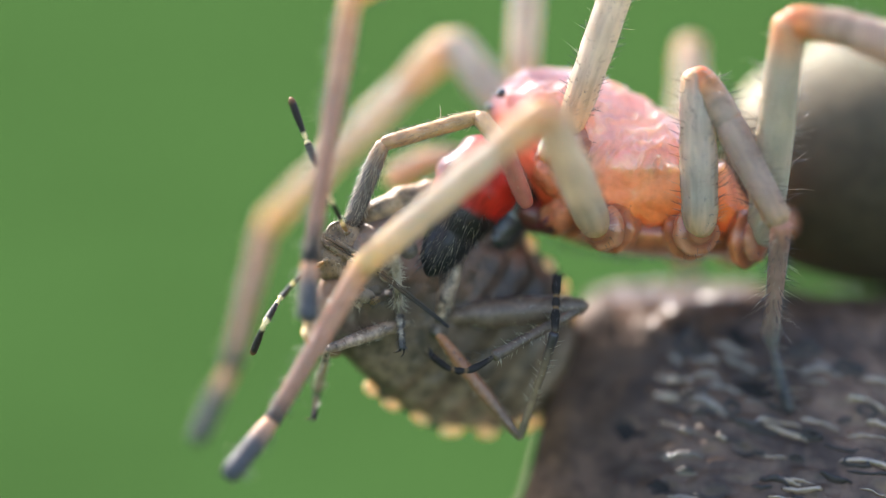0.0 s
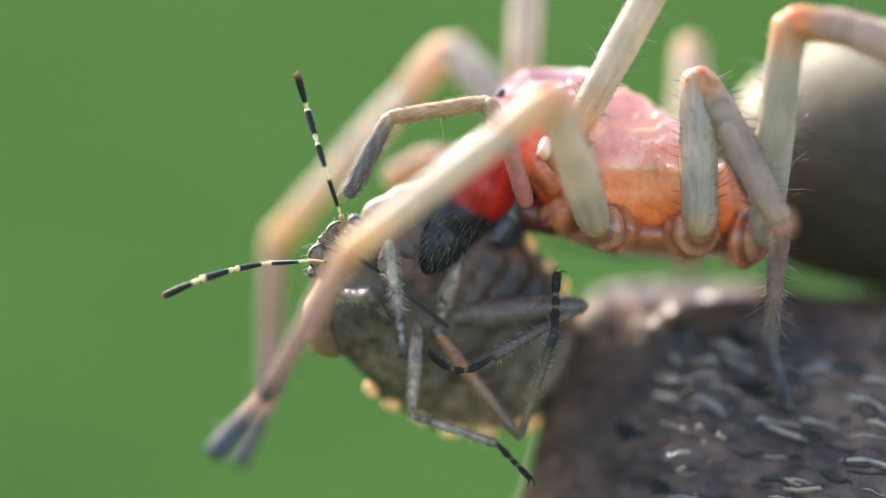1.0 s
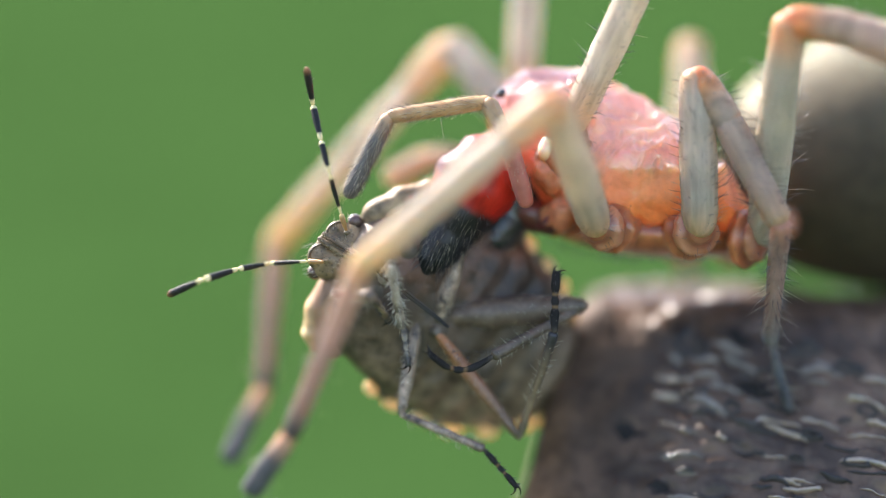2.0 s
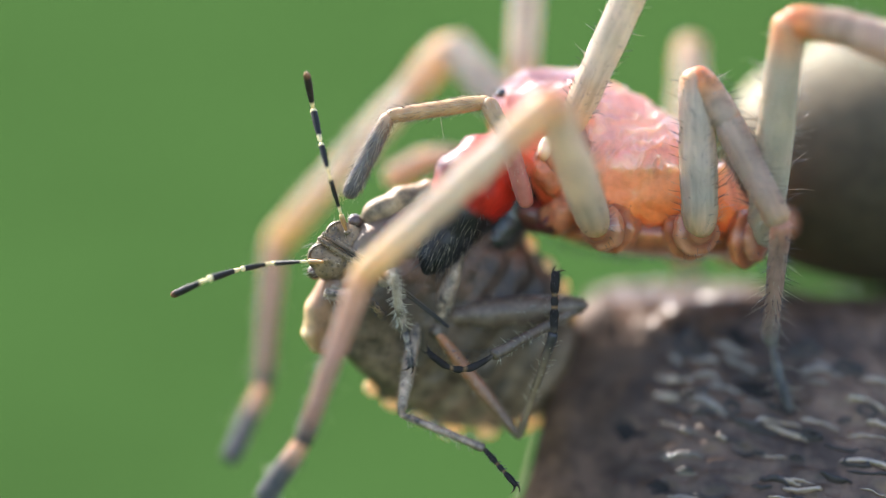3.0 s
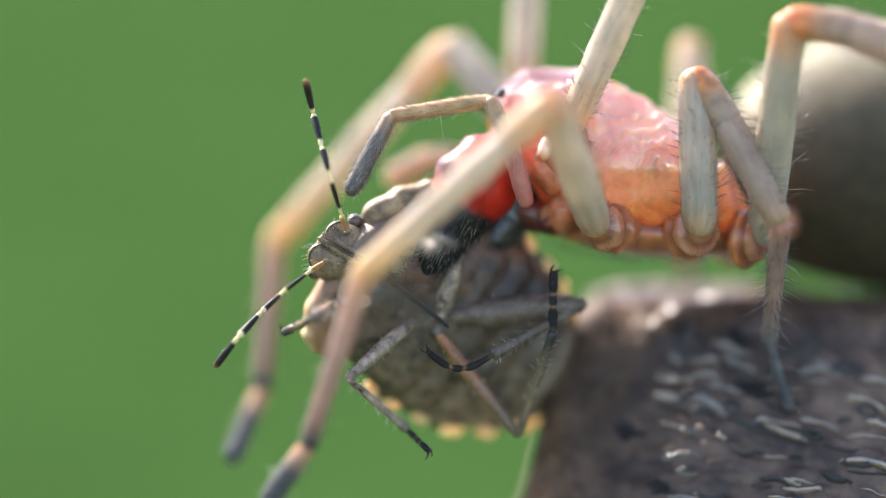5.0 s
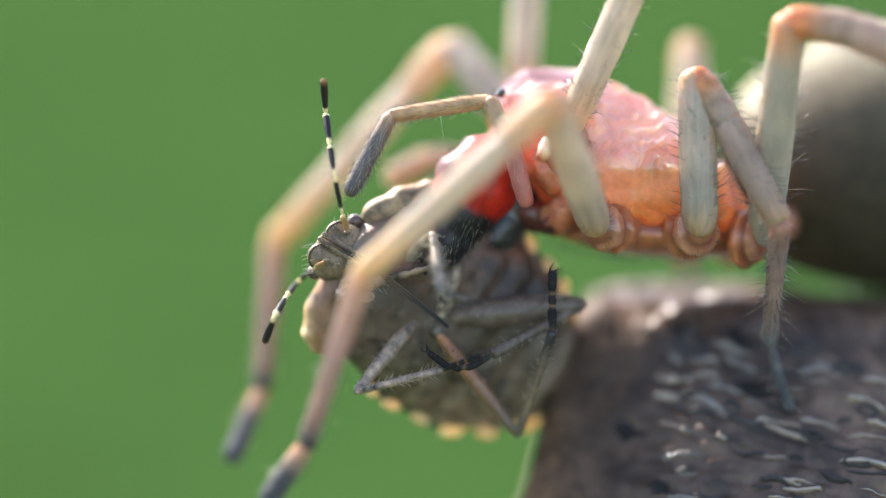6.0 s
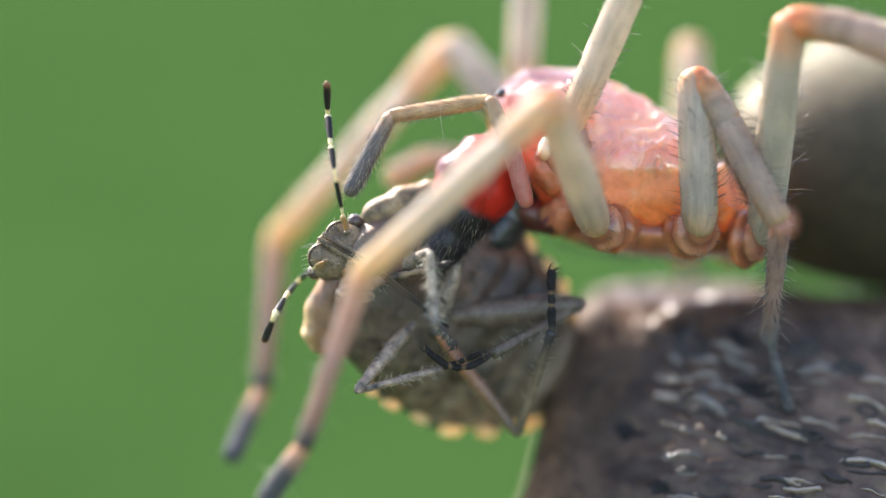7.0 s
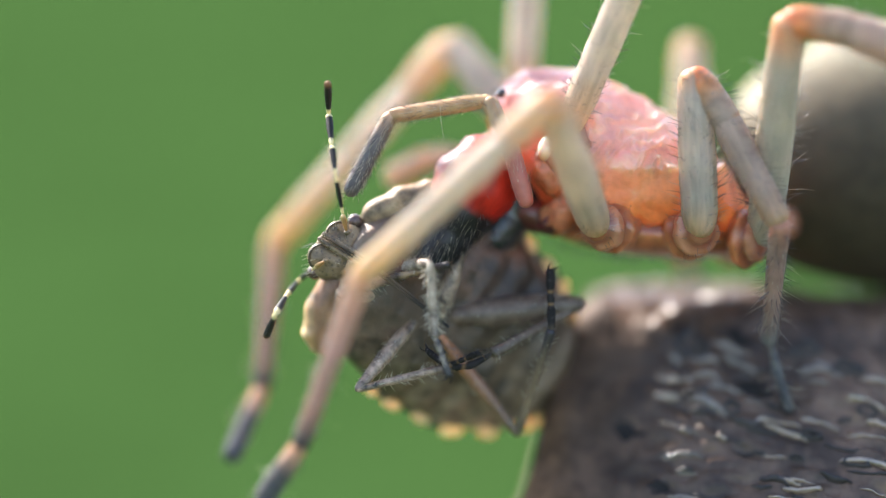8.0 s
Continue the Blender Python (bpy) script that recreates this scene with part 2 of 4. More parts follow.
M_ANT_TIP = shade("dark_antenna_tip", [(0.0, (0.84, 0.68, 0.34)), (0.12, (0.84, 0.68, 0.34)), (0.2, (0.02, 0.018, 0.016)), (0.82, (0.025, 0.02, 0.016)), (1.0, (0.26, 0.11, 0.045))], rough=0.5, spec=0.2, vary=0.15, mottle=3000)
M_ANT_BASE = shade("straw_antenna_base", [(0.0, (0.40, 0.19, 0.06)), (0.7, (0.48, 0.26, 0.095)), (1.0, (0.7, 0.48, 0.2))], rough=0.4, vary=0.5, mottle=6000)
# brown end, then dark; the paler right part paints in the brightness of glints
M_BARK = shade("grey_bark", [(0.0, (0.19, 0.108, 0.06)), (0.05, (0.175, 0.1, 0.057)), (0.09, (0.074, 0.045, 0.03)), (0.16, (0.084, 0.05, 0.032)), (0.26, (0.128, 0.078, 0.05)), (1.0, (0.128, 0.08, 0.052))], axis="X", rough=0.72, grain=2500, mottle=900, vary=0.45, spread=0.2, bump=0.9, deep=6e-5, spec=0.16)


def wetter(m, start, stop, rough, gloss):
    """Lets a surface grow glossier along its x axis."""
    nt = m.node_tree
    tc = nt.nodes.new("ShaderNodeTexCoord")
    sep = nt.nodes.new("ShaderNodeSeparateXYZ")
    nt.links.new(tc.outputs["Generated"], sep.inputs[0])
    for socket, (low, high) in (("Roughness", rough), ("Specular IOR Level", gloss)):
        rng = nt.nodes.new("ShaderNodeMapRange")
        rng.inputs["From Min"].default_value, rng.inputs["From Max"].default_value = start, stop
        rng.inputs["To Min"].default_value, rng.inputs["To Max"].default_value = low, high
        nt.links.new(sep.outputs["X"], rng.inputs["Value"])
        nt.links.new(rng.outputs[0], nt.nodes["Principled BSDF"].inputs[socket])


def tinted(m, along_x, along_z, tint, share):
    """Blends a surface towards another tint: along x it fades from full to none, along z from none to full."""
    nt = m.node_tree
    tc = nt.nodes.new("ShaderNodeTexCoord")
    sep = nt.nodes.new("ShaderNodeSeparateXYZ")
    nt.links.new(tc.outputs["Generated"], sep.inputs[0])
    both = nt.nodes.new("ShaderNodeMath")
    both.operation = "MULTIPLY"
    for k, (axis, (low, high), ends) in enumerate((("X", along_x, (share, 0.0)), ("Z", along_z, (0.0, 1.0)))):
        rng = nt.nodes.new("ShaderNodeMapRange")
        rng.inputs["From Min"].default_value, rng.inputs["From Max"].default_value = low, high
        rng.inputs["To Min"].default_value, rng.inputs["To Max"].default_value = ends
        nt.links.new(sep.outputs[axis], rng.inputs["Value"])
        nt.links.new(rng.outputs[0], both.inputs[k])
    mix = nt.nodes.new("ShaderNodeMix")
    mix.data_type = "RGBA"
    nt.links.new(both.outputs[0], mix.inputs["Factor"])
    socket = nt.nodes["Principled BSDF"].inputs["Base Color"]
    nt.links.new(socket.links[0].from_socket, mix.inputs["A"])
    mix.inputs["B"].default_value = (*tint, 1)
    nt.links.new(mix.outputs["Result"], socket)


# the head is lilac above; its red below is brightened for backlit glow
tinted(M_CARAPACE, (0.12, 0.4), (0.6, 0.8), (0.31, 0.18, 0.2), 0.8)
tinted(M_CARAPACE, (0.2, 0.32), (0.84, 0.66), (0.95, 0.11, 0.03), 0.95)
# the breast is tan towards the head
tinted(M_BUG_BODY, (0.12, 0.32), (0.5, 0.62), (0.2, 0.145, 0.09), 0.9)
# sunlit cream on the abdomen's upper front, put into the colour
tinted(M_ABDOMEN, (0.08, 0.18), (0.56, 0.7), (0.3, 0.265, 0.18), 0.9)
# dark lilac along the jaw's outer side, painted for its sky reflection
tinted(M_CHELA, (0.86, 0.58), (0.52, 0.40), (0.09, 0.025, 0.034), 0.95)
wetter(M_BARK, 0.07, 0.14, (0.8, 0.42), (0.08, 0.36))
M_LENTICEL = shade("glossy_lenticel", [(0.0, (0.22, 0.15, 0.10)), (1.0, (0.26, 0.18, 0.12))], rough=0.2, grain=4000, mottle=1500, vary=0.5, bump=0.3, deep=3e-5, coat=1.0, spec=1.0)
M_LENTICEL_DARK = shade("dark_lenticel", [(0.0, (0.06, 0.048, 0.042)), (1.0, (0.045, 0.038, 0.035))], rough=0.5, grain=4000, mottle=1500, vary=0.5, bump=0.3, deep=3e-5, spec=0.3)
M_LENTICEL_DULL = shade("tan_lenticel", [(0.0, (0.2, 0.155, 0.125)), (1.0, (0.17, 0.135, 0.11))], rough=0.3, grain=4000, mottle=1500, vary=0.5, bump=0.3, deep=3e-5, coat=0.5)
# near-black for the shade of bark pits, painted as patches
M_PIT_SHADE = shade("black_pit_shade", [(0.0, (0.022, 0.019, 0.018)), (1.0, (0.028, 0.024, 0.022))], rough=0.8, grain=3000, mottle=1500, vary=0.4, bump=0.6, deep=4e-5, spec=0.1)
M_BARK_END = shade("torn_wood", [(0.0, (0.15, 0.095, 0.06)), (1.0, (0.12, 0.08, 0.055))], rough=0.7, grain=2500, mottle=600, vary=0.5, bump=0.9, deep=6e-5)
M_GRASS = shade("meadow_green", [(0.0, (0.0268, 0.0592, 0.0150)), (1.0, (0.0268, 0.0592, 0.0150))], rough=1.0, grain=14, mottle=1.6, vary=0.55, bump=0.6, deep=0.02, spec=0.0)


# ---- building helpers ----
def spot(u, v, y):
    """A place on the stage in metres: u across and v down by bearing (hundredths of a mm in the focal plane), y mm behind that plane."""
    k = (RANGE + y) / RANGE
    return Vector(((u - 784) / 100 * k, y, (441 - v) / 100 * k)) * MM


def part(name, bm, material, parent, label="", smooth=True):
    me = bpy.data.meshes.new(name)
    bmesh.ops.recalc_face_normals(bm, faces=bm.faces)
    if smooth:
        for f in bm.faces:
            f.smooth = True
    bm.to_mesh(me)
    bm.free()
    me.materials.append(material)
    ob = new(name, me)
    ob.parent = parent
    if label:
        ob["label"] = label
    return ob


def loft(bm, rings, close=True):
    """Skins a row of rings of equal count; the ends are closed."""
    vs = [[bm.verts.new(p) for p in r] for r in rings]
    n = len(vs[0])
    for a, b in zip(vs, vs[1:]):
        for i in range(n):
            bm.faces.new((a[i], a[(i + 1) % n], b[(i + 1) % n], b[i]))
    if close:
        bm.faces.new(vs[0][::-1])
        bm.faces.new(vs[-1])
    return vs


def smoothstep(x):
    x = max(0.0, min(1.0, x))
    return x * x * (3 - 2 * x)


def along(table, x):
    """Value of a short table of (position, value) at x, eased between its rows."""
    if x <= table[0][0]:
        return table[0][1]
    for (a, p), (b, q) in zip(table, table[1:]):
        if x <= b:
            return p + (q - p) * smoothstep((x - a) / (b - a))
    return table[-1][1]


def limb(length, profile, sides=16, rings=22, flat=1.0, bow=0.0, rough=0.0, seed=0, lap=0.0):
    """A limb segment from the origin up its own z axis, lengths in mm: profile gives the radius along it; both ends are rounded."""
    bm = bmesh.new()
    rows = []
    for i in range(rings + 1):
        f = 0.5 - 0.5 * math.cos(math.pi * i / rings)
        r = along(profile, f)
        endr = along(profile, 0.5) * 0.65 / max(length, 0.01)
        if f < endr:
            r *= math.sqrt(max(0.02, 1 - (1 - f / endr) ** 2))
        if 1 - f < endr:
            r *= math.sqrt(max(0.02, 1 - (1 - (1 - f) / endr) ** 2))
        ring = []
        for j in range(sides):
            a = 2 * math.pi * j / sides
            p = Vector((math.cos(a) * r, math.sin(a) * r * flat, f * (length + 2 * lap) - lap))
            if rough:
                k = 1 + rough * noise.noise(p * 6 + Vector((seed, 0, 0)))
                p.x *= k
                p.y *= k
            p.x += bow * math.sin(math.pi * f)
            ring.append(p * MM)
        rows.append(ring)
    loft(bm, rows)
    return bm


def bristle(bm, p, way, length, thick):
    """One tapered, slightly bent hair."""
    way = way.normalized()
    side = way.orthogonal().normalized()
    up = way.cross(side)
    bend = (side * random.uniform(-0.15, 0.15) + up * random.uniform(-0.15, 0.15)) * length
    base = [bm.verts.new(p + (side * math.cos(a) + up * math.sin(a)) * thick) for a in (0, 2.1, 4.2)]
    mid = [bm.verts.new(p + way * length * 0.55 + bend * 0.3 + (side * math.cos(a) + up * math.sin(a)) * thick * 0.7) for a in (0, 2.1, 4.2)]
    tip = bm.verts.new(p + way * length + bend)
    for i in range(3):
        j = (i + 1) % 3
        bm.faces.new((base[i], base[j], mid[j], mid[i]))
        bm.faces.new((mid[i], mid[j], tip))


def hook(bm, p, side, length, thick):
    """A curved claw in the x-z plane that spreads to one side and bends back."""
    rows = []
    for i in range(8):
        f = i / 7
        a = 0.45 * side + 1.5 * f
        if i:
            p = p + Vector((math.sin(a), 0.15, math.cos(a))) * length / 6
        r = thick * (1 - 0.85 * f)
        x, y = Vector((math.cos(a), 0, -math.sin(a))), Vector((0, 1, 0))
        rows.append([p + (x * math.cos(t) + y * math.sin(t)) * r for t in [math.pi * k / 3 for k in range(6)]])
    loft(bm, rows)


def fur(owner, length, profile, count, hair, thick=0.007, lean=0.6, material=None, span=(0.03, 0.97), flat=1.0, name="bristles"):
    """Bristles over a limb segment that leans up its axis."""
    bm = bmesh.new()
    for _ in range(count):
        f = random.uniform(*span)
        a = random.uniform(0, 2 * math.pi)
        r = along(profile, f) * 0.96
        out = Vector((math.cos(a), math.sin(a), 0))
        p = Vector((math.cos(a) * r, math.sin(a) * r * flat, f * length)) * MM
        way = out + Vector((random.uniform(-0.25, 0.25), random.uniform(-0.25, 0.25), lean * random.uniform(0.5, 1.4)))
        bristle(bm, p, way, hair * random.uniform(0.5, 1.3) * MM, thick * MM)
    ob = part(name, bm, material or M_HAIR, owner, "", False)
    return tagged(ob, kind="stuff")


def ball(bm, centre, rx, ry, rz, turn=None, seg=20, rng=12):
    m = Matrix.Translation(centre) @ (turn or Matrix()) @ Matrix.Diagonal((rx, ry, rz, 1))
    bmesh.ops.create_uvsphere(bm, u_segments=seg, v_segments=rng, radius=1, matrix=m)


def stand(a, b):
    """Pose of a limb segment that starts at a and points to b."""
    z = (b - a).normalized()
    x = z.cross(Vector((0, -1, 0)))
    if x.length < 0.05:
        x = z.cross(Vector((1, 0, 0)))
    x.normalize()
    y = z.cross(x)
    m = Matrix((x, y, z)).transposed().to_4x4()
    m.translation = a
    return m


def reach(a, u, v, length, guess):
    """The end of a segment of that length (m) from a, on the bearing u, v, at the depth nearest to guess (mm)."""
    eye = Vector((0, -RANGE * MM, 0))
    way = (spot(u, v, 0) - eye).normalized()
    w = a - eye
    mid = w.dot(way)
    gap = w.length_squared - mid * mid
    rest = length * length - gap
    if rest <= 0:
        return a + (eye + way * mid - a).normalized() * length
    root = math.sqrt(rest)
    near, far = eye + way * (mid - root), eye + way * (mid + root)
    g = guess * MM
    return near if abs(near.y - g) < abs(far.y - g) else far


def chain(rest, rows):
    """Poses, row by row, of a limb's rigid segments: rest gives the joints with their depths, rows the bearings of the joints after the first,
    or of all of them where the first one shifts too."""
    joints = [spot(*p) for p in rest]
    lens = [(q - p).length for p, q in zip(joints, joints[1:])]
    depth = [p[2] for p in rest]
    out = []
    for t, places in rows:
        pts = [joints[0]]
        if len(places) == len(rest):
            pts = [spot(*places[0], rest[0][2])]
            places = places[1:]
        for k, (u, v) in enumerate(places):
            e = reach(pts[-1], u, v, lens[k], depth[k + 1])
            pts.append(e)
        out.append((t, pts))
    return lens, out


def ends(rows):
    """Rows carried to the first and last moment."""
    if rows[0][0] > 0:
        rows = [(0.0, rows[0][1])] + rows
    if rows[-1][0] < 8.0:
        rows = rows + [(8.0, rows[-1][1])]
    return rows


MOVES = []  # (piece, rows) for motions()


def put(ob, rows):
    """Sets a segment at its first pose; keeps its rows for keying if it moves."""
    rows = ends(rows)
    ob.matrix_basis = rows[0][1]
    if any((m.translation - rows[0][1].translation).length > 1e-7 or m.to_quaternion().rotation_difference(rows[0][1].to_quaternion()).angle > 1e-4 for _, m in rows):
        MOVES.append((ob, rows))


# ---- ground ----
def ground():
    bm = bmesh.new()
    n = 24
    size = 1500.0
    vs = {}
    for i in range(n + 1):
        for j in range(n + 1):
            a, b = (i / n * 2 - 1), (j / n * 2 - 1)
            vs[i, j] = bm.verts.new((math.copysign(abs(a) ** 4, a) * size, math.copysign(abs(b) ** 4, b) * size, 0))
    for i in range(n):
        for j in range(n):
            bm.faces.new((vs[i, j], vs[i + 1, j], vs[i + 1, j + 1], vs[i, j + 1]))
    ob = part("ground", bm, M_GRASS, None, "open green meadow far below the stem, out of focus")
    tagged(ob, category="ground", kind="structure")


ground()


# ---- branch ----
BARK_R, BARK_Y, BARK_Z, BARK_X = 6.5, 4.3, -7.22, 1.46


def bark_place(s, deg, lift=0.0):
    """A place on the bark in mm: s along the branch from its broken end, deg from its crest towards the eye."""
    a = radians(deg)
    d = Vector((0, -math.sin(a), math.cos(a)))
    c = Vector((BARK_X + s, BARK_Y - 0.03 * s + 0.35 * max(0.0, 1 - s / 2.6) ** 2, BARK_Z - 0.03 * s))
    q = c + d * BARK_R
    # the side towards the eye is worn to a flat flank
    lean = radians(59.5 + 9.5 * (1 - smoothstep((s - 1.8) / 4.0)))
    flank = BARK_R * math.cos(lean - radians(20)) / max(0.05, math.cos(a - lean))
    r = (BARK_R ** -40 + flank ** -40) ** (-1 / 40) + 0.20 * noise.noise(q * 0.5) + 0.10 * noise.noise(q * 1.3)
    rough = smoothstep((s - 1.0) / 1.6)
    wave = noise.noise(Vector((q.x * 1.3, q.y * 3.6 + q.x * 1.4, q.z * 3.6)))
    r += rough * (0.10 * (1 - abs(wave) * 2.2) + 0.02 * noise.noise(Vector((q.x * 3, q.y * 7, q.z * 7)))) + 0.025 * noise.noise(q * 6) + 0.012 * noise.noise(q * 15)
    r *= 0.96 + 0.04 * math.sqrt(smoothstep(s / 0.6 + 0.02))
    p = c + d * (r + lift)
    p.x += (0.28 * (p.z + 4.4) + 0.14 * (p.y - 0.8)) * max(0.0, 1 - s / 4) + 0.12 * noise.noise(Vector((deg * 0.08, 0, 0))) * max(0.0, 1 - s)
    return p


def lenticel(s, deg, half_long, half_wide, high, ring, root, material=None):
    """A raised corky pore: a lens-shaped blister, or a ring with a sunken heart."""
    bm = bmesh.new()
    rows = []
    n, m = 24, 10
    skew = random.uniform(-0.08, 0.32)
    for i in range(m):
        f = i / (m - 1)
        if ring:
            h = high * (math.exp(-((f - 0.62) / 0.2) ** 2) - 0.25) - 0.02
        else:
            h = high * math.sqrt(max(0.0, 1 - f * f)) * (1 - 0.5 * f) - 0.03
        row = []
        for k in range(n):
            t = 2 * math.pi * k / n
            wob = 1 + 0.18 * noise.noise(Vector((math.cos(t) * 1.5 + s, math.sin(t) * 1.5, deg)))
            ds = math.cos(t) * half_long * max(f, 0.03) * wob
            dw = math.sin(t) * half_wide * max(f, 0.03) * wob + skew * ds
            row.append(bark_place(s + ds, deg + math.degrees(dw / BARK_R), h) * MM)
        rows.append(row)
    loft(bm, rows, False)
    bm.faces.new([v for v in bm.verts][:n])
    part("lenticel", bm, material or M_LENTICEL, root)


def lip(s, deg, half_long, thick, root, material):
    """The raised, curved lip of a pore: a tapered roll that lies half sunk in the bark."""
    bm = bmesh.new()
    rows = []
    bow, skew = random.uniform(-0.25, 0.3) * half_long, random.uniform(0.05, 0.45)
    for i in range(19):
        f = i / 9 - 1
        r = thick * (0.25 + 0.75 * math.sqrt(max(0.0, 1 - f * f))) * (1 + 0.25 * noise.noise(Vector((f * 3 + s, deg, 0))))
        mid = bow * f * f + skew * half_long * f + 0.04 * noise.noise(Vector((f * 2.5 + s, deg, 4)))
        rows.append([bark_place(s + f * half_long, deg + math.degrees((mid + math.cos(t) * r) / BARK_R), r * (0.55 + math.sin(t))) * MM for t in [math.pi * k / 5 for k in range(10)]])
    loft(bm, rows)
    part("lenticel", bm, material, root)


def branch():
    """A thick stub of grey bark that bends down into a stem rooted in the meadow."""
    root = new("branch")
    root.matrix_basis = STAGE
    tagged(root, "weathered grey-brown bark branch with glossy raised lenticels", "branch")
    steps, sides = 260, 460
    rows = []
    for i in range(steps + 1):
        s = 8.4 * (i / steps)
        rows.append([bark_place(s, (360 * k / sides)) * MM for k in range(sides)])
    # beyond the view: bend and stem
    p = Vector((BARK_X + 8.4, BARK_Y - 0.25, BARK_Z - 0.25))
    down = (STAGE.inverted().to_3x3() @ Vector((0, 0, -1))).normalized()
    turn = [(Vector((1, 0, 0)) * math.cos(a) + down * math.sin(a)).normalized() for a in [math.pi / 2 * k / 14 for k in range(15)]]
    for way in turn + [down] * 26:
        p = p + way * (1.9 if way in turn[:-1] else 17.6)
        x = Vector((0, -1, 0)).cross(way).normalized()
        y = way.cross(x)
        ring = []
        for k in range(sides):
            a = 2 * math.pi * k / sides
            d = x * math.cos(a) - y * math.sin(a)
            q = p + d * 8
            ring.append((p + d * (7.9 + 0.25 * noise.noise(q * 0.4))) * MM)
        rows.append(ring)
    bm = bmesh.new()
    loft(bm, rows)
    part("bark", bm, M_BARK, root)
    # broken end face with torn fibres
    mid = sum(rows[0], Vector()) / sides
    bm = bmesh.new()
    disc = []
    for f in (0.98, 0.8, 0.55, 0.3, 0.1):
        disc.append([mid + (q - mid) * f + Vector((-0.12 * (1 - f) - 0.12 * noise.noise(q * 700 + Vector((f * 3, 0, 0))) - 0.02, 0, 0)) * MM for q in rows[0][::4]])
    loft(bm, disc)
    part("broken_end", bm, M_BARK_END, root, "torn brown wood at the branch end")
    rnd = random.Random(4)
    # (along, degrees from the crest, half-length, half-width, height, ring)
    for mark in ((3.06, 24.6, 0.26, 0.12, 0.16, True), (3.02, 24.1, 0.56, 0.36, 0.1, True), (2.62, 29.3, 0.42, 0.05, 0.2, False), (2.46, 32.0, 0.26, 0.045, 0.18, False),
                 (2.84, 39.1, 0.11, 0.08, 0.24, False), (3.56, 41.3, 0.1, 0.075, 0.24, False), (4.64, 37.8, 0.42, 0.05, 0.26, False), (5.41, 38.4, 0.34, 0.05, 0.26, False),
                 (5.21, 41.2, 0.26, 0.11, 0.22, True), (5.99, 28.3, 0.42, 0.15, 0.2, True), (6.27, 34.7, 0.36, 0.05, 0.26, False), (6.59, 31.0, 0.36, 0.05, 0.26, False),
                 (6.5, 39.3, 0.28, 0.06, 0.28, False), (6.14, 46.8, 0.5, 0.07, 0.3, False), (4.95, 52.1, 0.36, 0.07, 0.3, False), (3.82, 35.2, 0.26, 0.15, 0.16, True)):
        if mark[5]:
            lenticel(*mark, root, M_LENTICEL_DARK)
        else:
            lip(mark[0], mark[1], mark[2], mark[3], root, M_LENTICEL)
    # low dark patches that paint the shade inside pits of the bark
    for s, deg, half_long, half_wide in ((1.75, 37.2, 0.55, 0.3), (2.46, 50.0, 0.42, 0.3), (4.29, 31.5, 0.7, 0.3), (2.71, 21.3, 0.5, 0.16), (4.06, 23.2, 0.5, 0.3)):
        lenticel(s, deg, half_long, half_wide, 0.05, False, root, M_PIT_SHADE)
    for _ in range(130):
        at, deg, size = 2.5 + 5.5 * rnd.random() ** 0.8, rnd.uniform(24, 72), rnd.uniform(0.12, 0.42)
        kind = rnd.random()
        if kind < 0.25:
            lenticel(at, deg, size, size * 0.4, rnd.uniform(0.08, 0.16), True, root, M_LENTICEL_DARK)
        else:
            lip(at, deg, size, rnd.uniform(0.03, 0.065), root, M_LENTICEL if at > 4.4 and deg > 38 and kind > 0.6 else M_LENTICEL_DARK if kind < 0.65 else M_LENTICEL_DULL)


branch()


# ---- spider ----
SPIDER = new("spider")
SPIDER.matrix_basis = STAGE
tagged(SPIDER, "straw-legged spider with pink carapace and red-and-black jaws, gripping a shield bug", "spider")


